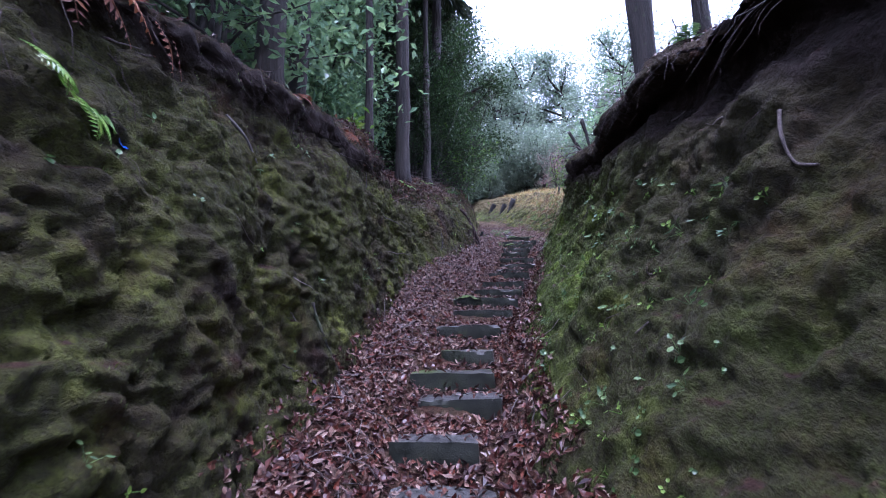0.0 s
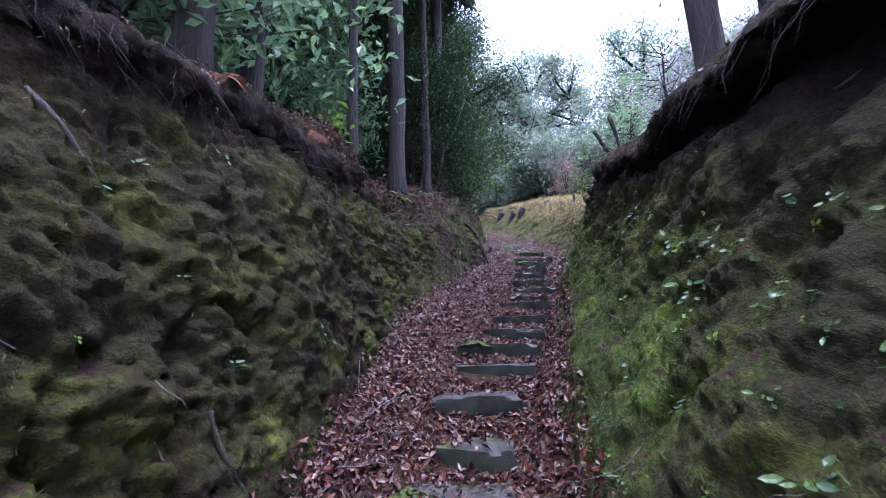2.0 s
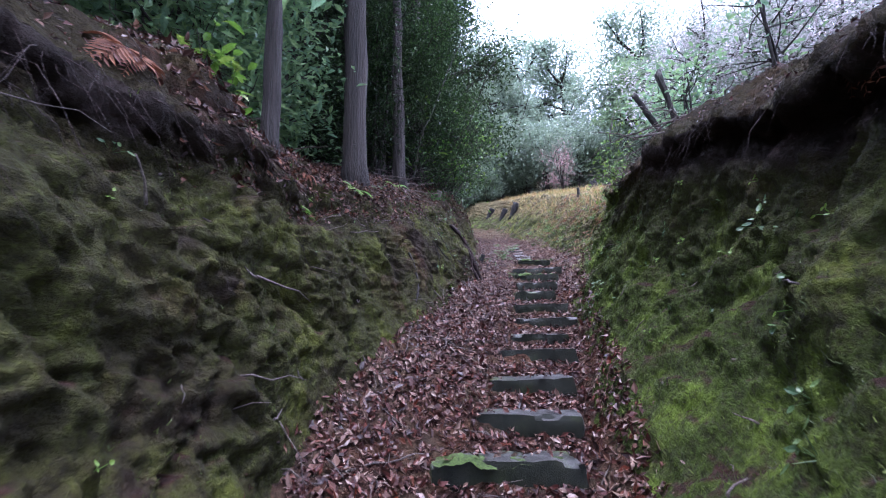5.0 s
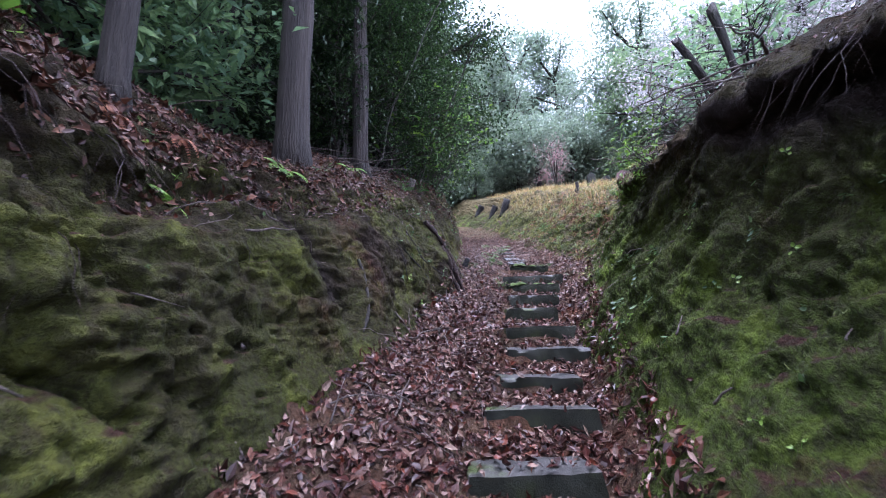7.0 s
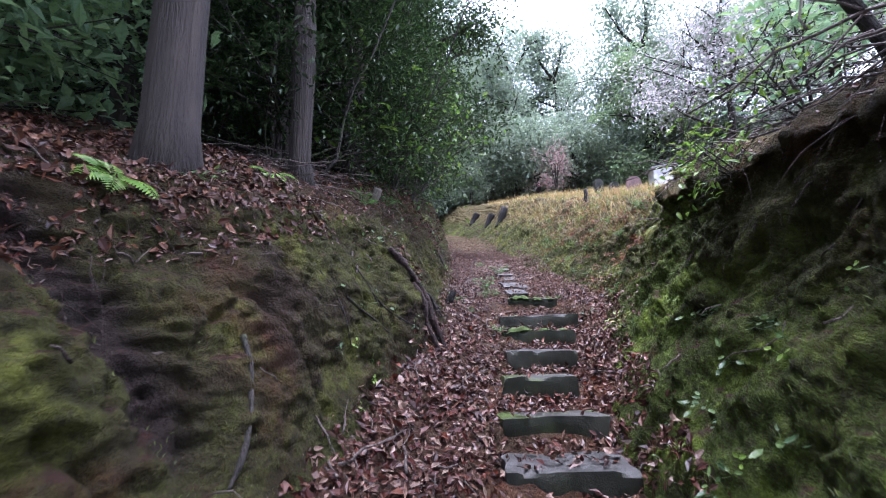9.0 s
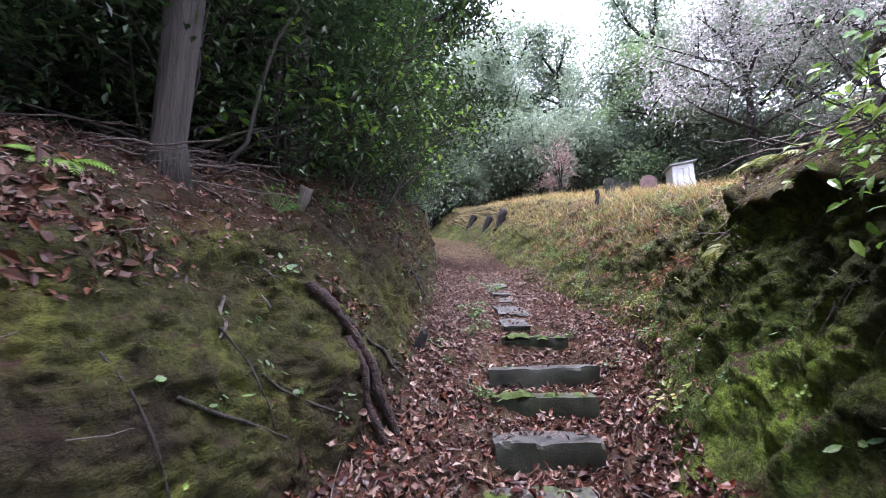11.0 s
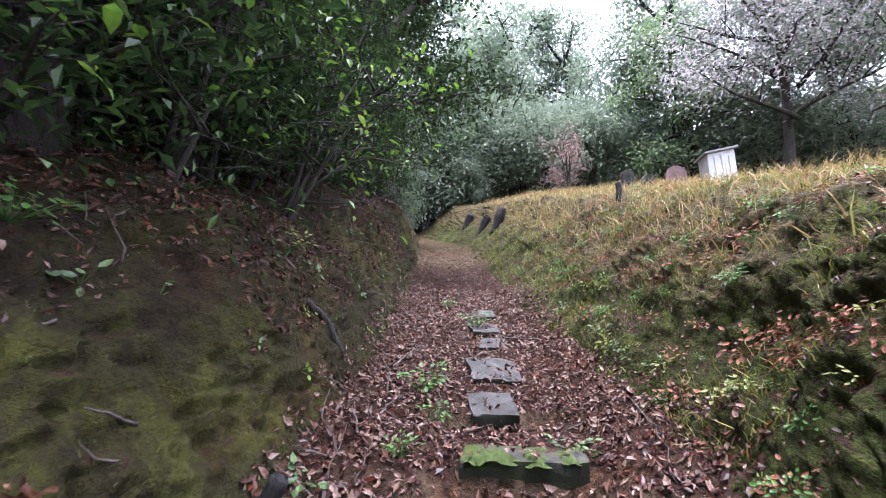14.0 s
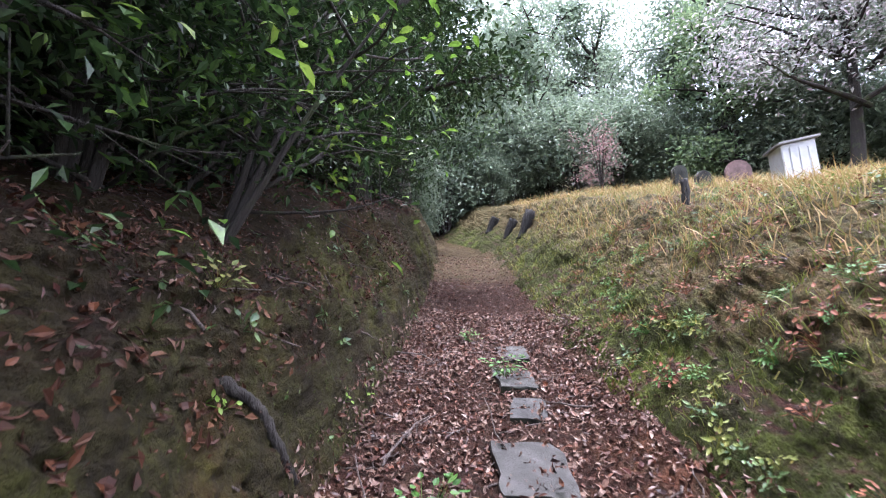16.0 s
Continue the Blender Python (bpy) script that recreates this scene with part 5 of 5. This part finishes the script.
# ---------------------------------------------------------------- stumps, post, shrine and markers
def rough_post(name, label, category, mat, x, y, height, r0, r1, lean=(0, 0), turn=0, seed=1, sink=.1, split=False):
    rng = np.random.RandomState(seed)
    t = np.linspace(0, 1, 12)
    q = np.stack([.15 * r0 * np.sin(t * 5 + seed), .15 * r0 * np.cos(t * 4), t * (height + sink) - sink], 1)
    pl = Pile()
    v, f = tube(q, np.linspace(r0, r1, 12) * (1 + .5 * np.exp(-t * 8)), 14, .1, rng)
    v += unit(v * [1, 1, 0]) * (fbm(v + seed, .1, 3, (1, 1, .3)) * r0 * .7)[:, None]
    top = v[:, 2] > height * .93
    v[top, 2] += fbm(v[top] * 3 + seed, .15, 3) * height * .18
    pl.add(v, f)
    p, n = drop(x, y)
    ob = new(name, pl.mesh(name, mat))
    ob.matrix_basis = pose(p.x, p.y, p.z, lean[0], lean[1], turn)
    return tagged(ob, label, category)


for x, y, h, sd in ((3.2, 20.9, .62, 1), (3.05, 22.6, .5, 2), (2.75, 24.6, .45, 3)):
    rough_post("charred_stump", "black charred tree stump at the path's edge", "stump", M_CHAR, x, y, h, .07, .13, (0, 24), 0, sd)
rough_post("short_post", "short dark wooden post in the grass", "post", M_CHAR, 4.18, 15.4, .3, .045, .04, seed=4)
rough_post("broken_stub", "grey broken root stub in leaf litter", "stump", M_GREYWOOD, .22, 10.5, .14, .035, .045, (10, 25), 0, 5)
rough_post("dead_sapling_stump", "dark dead stem leaning on the bank top", "stump", M_BARK_DARK, 2.75, 7.75, .75, .045, .03, (0, -10), 0, 6)
rough_post("dead_sapling_stump", "dark dead stem leaning on the bank top", "stump", M_BARK_DARK, 2.7, 7.9, .6, .04, .028, (0, -28), 0, 7)
rough_post("dark_stub", "small black stub at the bank's foot", "stump", M_CHAR, .98, 11.35, .15, .03, .035, (0, 20), 0, 8)


def shrine(x, y, turn):
    """A small white-painted box shrine with a slanting roof slab."""
    p, _ = drop(x, y)
    ob = thing("small_shrine", "small weathered white box shrine with slanting roof", "shrine", pose(p.x, p.y, p.z - .06, 0, 0, turn) @ Matrix.Scale(.84, 4))

    def box(name, lo, hi, mat, slope=0.0, label=""):
        bm = bmesh.new()
        bmesh.ops.create_cube(bm, size=1)
        for v in bm.verts:
            v.co = Vector([l + (h - l) * (c + .5) for l, h, c in zip(lo, hi, v.co)])
            if v.co.z > (lo[2] + hi[2]) / 2 or slope < 0:
                v.co.z += abs(slope) * v.co.x
        bmesh.ops.bevel(bm, geom=bm.edges, offset=.012, segments=2, affect="EDGES")
        me = bpy.data.meshes.new(name)
        bm.to_mesh(me)
        bm.free()
        me.materials.append(mat)
        return part(name, me, ob, label)
    box("body", (-.3, -.24, 0), (.3, .24, .8), M_WHITE, .17)
    box("roof", (-.37, -.31, .8), (.37, .31, .85), M_WHITE_ROOF, -.17, "grey roof slab")
    box("plinth", (-.35, -.29, -.15), (.35, .29, .05), M_STONE)
    for k in range(3):
        box("batten", (-.17 + .16 * k, -.255, .08), (-.15 + .16 * k, -.235, .7), M_WHITE)
    return ob


def marker(x, y, w, h, mat, label, turn=0):
    """A rounded upright stone."""
    p, _ = drop(x, y)
    bm = bmesh.new()
    n = 14
    ring = [(-w / 2, -.1), (w / 2, -.1)] + [(w / 2 * math.cos(a), h - w / 2 + w / 2 * math.sin(a)) for a in np.linspace(0, math.pi, n)]
    f = bm.faces.new([bm.verts.new((a, -.07, b)) for a, b in ring])
    ex = bmesh.ops.extrude_face_region(bm, geom=[f])
    bmesh.ops.translate(bm, vec=(0, .14, 0), verts=[v for v in ex["geom"] if isinstance(v, bmesh.types.BMVert)])
    bmesh.ops.recalc_face_normals(bm, faces=bm.faces)
    bmesh.ops.bevel(bm, geom=bm.edges, offset=.015, segments=2, affect="EDGES")
    me = bpy.data.meshes.new("stone_marker")
    bm.to_mesh(me)
    bm.free()
    me.materials.append(mat)
    ob = new("stone_marker", me)
    ob.matrix_basis = pose(p.x, p.y, p.z, 0, 0, turn)
    return tagged(ob, label, "stone marker", "old stones in the field")


M_WHITE = plain_material("weathered_white_paint", (.42, .43, .44), .7, .12, 5)
M_WHITE_ROOF = plain_material("grey_slab", (.2, .2, .2), .7, .2, 8)
M_REDSTONE = plain_material("dark_red_stone", (.12, .075, .07), .8, .5, 9)
M_BLUE = plain_material("blue_plastic", (.02, .12, .6), .4, .1)
shrine(7.2, 17.75, -8)
marker(6.87, 18.64, .42, .5, M_REDSTONE, "dark reddish rounded stone marker in grass", -20)
marker(6.5, 19.1, .32, .32, M_STONE, "grey rounded stone marker in grass", 10)
marker(5.83, 18.68, .26, .45, M_STONE, "narrow grey upright stone marker in grass", 0)

p, n = sideways(1.85, 2.55, True)
if p is not None:
    pos = np.array([np.array(p) + np.array(n) * .02])
    v, f = oval_blades(pos, np.array([[.2, .8, -.5]]), np.array([list(n)]), .06, .04, .5)
    tagged(new("plastic_scrap", make_mesh("plastic_scrap", v, f, M_BLUE)), "small bright blue scrap of plastic on the bank", "litter")

# dead branches lying on the overhanging bank
rb = np.random.RandomState(44)
for k in range(15):
    y = 6.9 + 2.6 * rb.rand()
    lx = float(at_y(y, RT_Y, RT_X))
    p, n = drop(lx + .1 + .5 * rb.rand(), y)
    ln = .35 + .6 * rb.rand()
    d = np.array([-.6, .9 * rb.normal(), -.12 + .2 * rb.rand()])
    main = wiggle(np.array(p) + [0, 0, .04], d, ln, 9, rb, .2, .15)
    pl = Pile()
    pl.add(*tube(main, np.linspace(.009, .003, 9) * (.6 + .7 * rb.rand()), 6))
    for q in range(3):
        pl.add(*tube(wiggle(main[3 + q], d + rb.normal(size=3) * .7, ln * .35, 5, rb, .25), np.linspace(.006, .002, 5), 4))
    tagged(new("dead_branch", pl.mesh("dead_branch", M_TWIG)), "bare dead branch lying over the bank's lip", "branch", "dead branches on the bank")
# stems of the undergrowth
for k in range(24):
    y = 9.5 + 9 * rb.rand()
    p, n = drop(float(at_y(y, LT_Y, LT_X)) - .3 - 1.2 * rb.rand(), y)
    pl = Pile()
    pl.add(*tube(wiggle(np.array(p) - [0, 0, .1], (.25 * rb.normal() + .12, .2 * rb.normal(), 1), 1.6 + 1.8 * rb.rand(), 10, rb, .12), np.linspace(.022, .008, 10) * (.6 + .8 * rb.rand()), 6))
    tagged(new("bare_stem", pl.mesh("bare_stem", M_BARK_DARK)), "thin bare dark stem in the undergrowth", "stem", "bare stems at the wood's edge")

# larger fallen sticks on the path
for k, (x, y, a, ln) in enumerate(((-.55, 4.5, 50, .5), (-.5, 5.4, 120, .45), (-.3, 6.0, 20, .5), (.2, 7.4, 70, .55), (.45, 8.2, 140, .6), (.6, 8.8, 100, .5), (.9, 9.6, 60, .6), (1.05, 10.2, 130, .4), (1.3, 13.0, 75, .5), (1.2, 9.2, 20, .45), (-.6, 3.4, 80, .4), (.3, 8.7, 40, .5))):
    p, n = drop(x, y)
    d = np.array([math.cos(radians(a)), math.sin(radians(a)), .36 * math.sin(radians(a))])
    pl = Pile()
    main = wiggle(np.array(p) + [0, 0, .03], d, ln, 9, rb, .22)
    pl.add(*tube(main, np.linspace(.009, .004, 9), 6, .15))
    pl.add(*tube(wiggle(main[4], d + rb.normal(size=3) * [.6, .6, .1], ln * .4, 5, rb, .2), np.linspace(.005, .002, 5), 4))
    tagged(new("fallen_stick", pl.mesh("fallen_stick", M_TWIG)), "crooked dry stick lying on fallen leaves", "stick", "sticks on the path")
# brushwood on the bank top
for k in range(34):
    p, n = drop(-1.0 + .85 * rb.rand(), 9.7 + 1.1 * rb.rand())
    a = rb.normal() * .5
    d = np.array([math.cos(a), math.sin(a), .05 + .12 * rb.normal()])
    pl = Pile()
    pl.add(*tube(wiggle(np.array(p) + [-.25, 0, .02 + .1 * rb.rand()], d, .35 + .5 * rb.rand(), 9, rb, .16, .08), np.linspace(.007, .003, 9) * (.6 + .7 * rb.rand()), 6, .15))
    tagged(new("brushwood_stick", pl.mesh("brushwood_stick", M_TWIG)), "thin dry stick in a heap of brushwood", "stick", "brushwood heap on the bank")
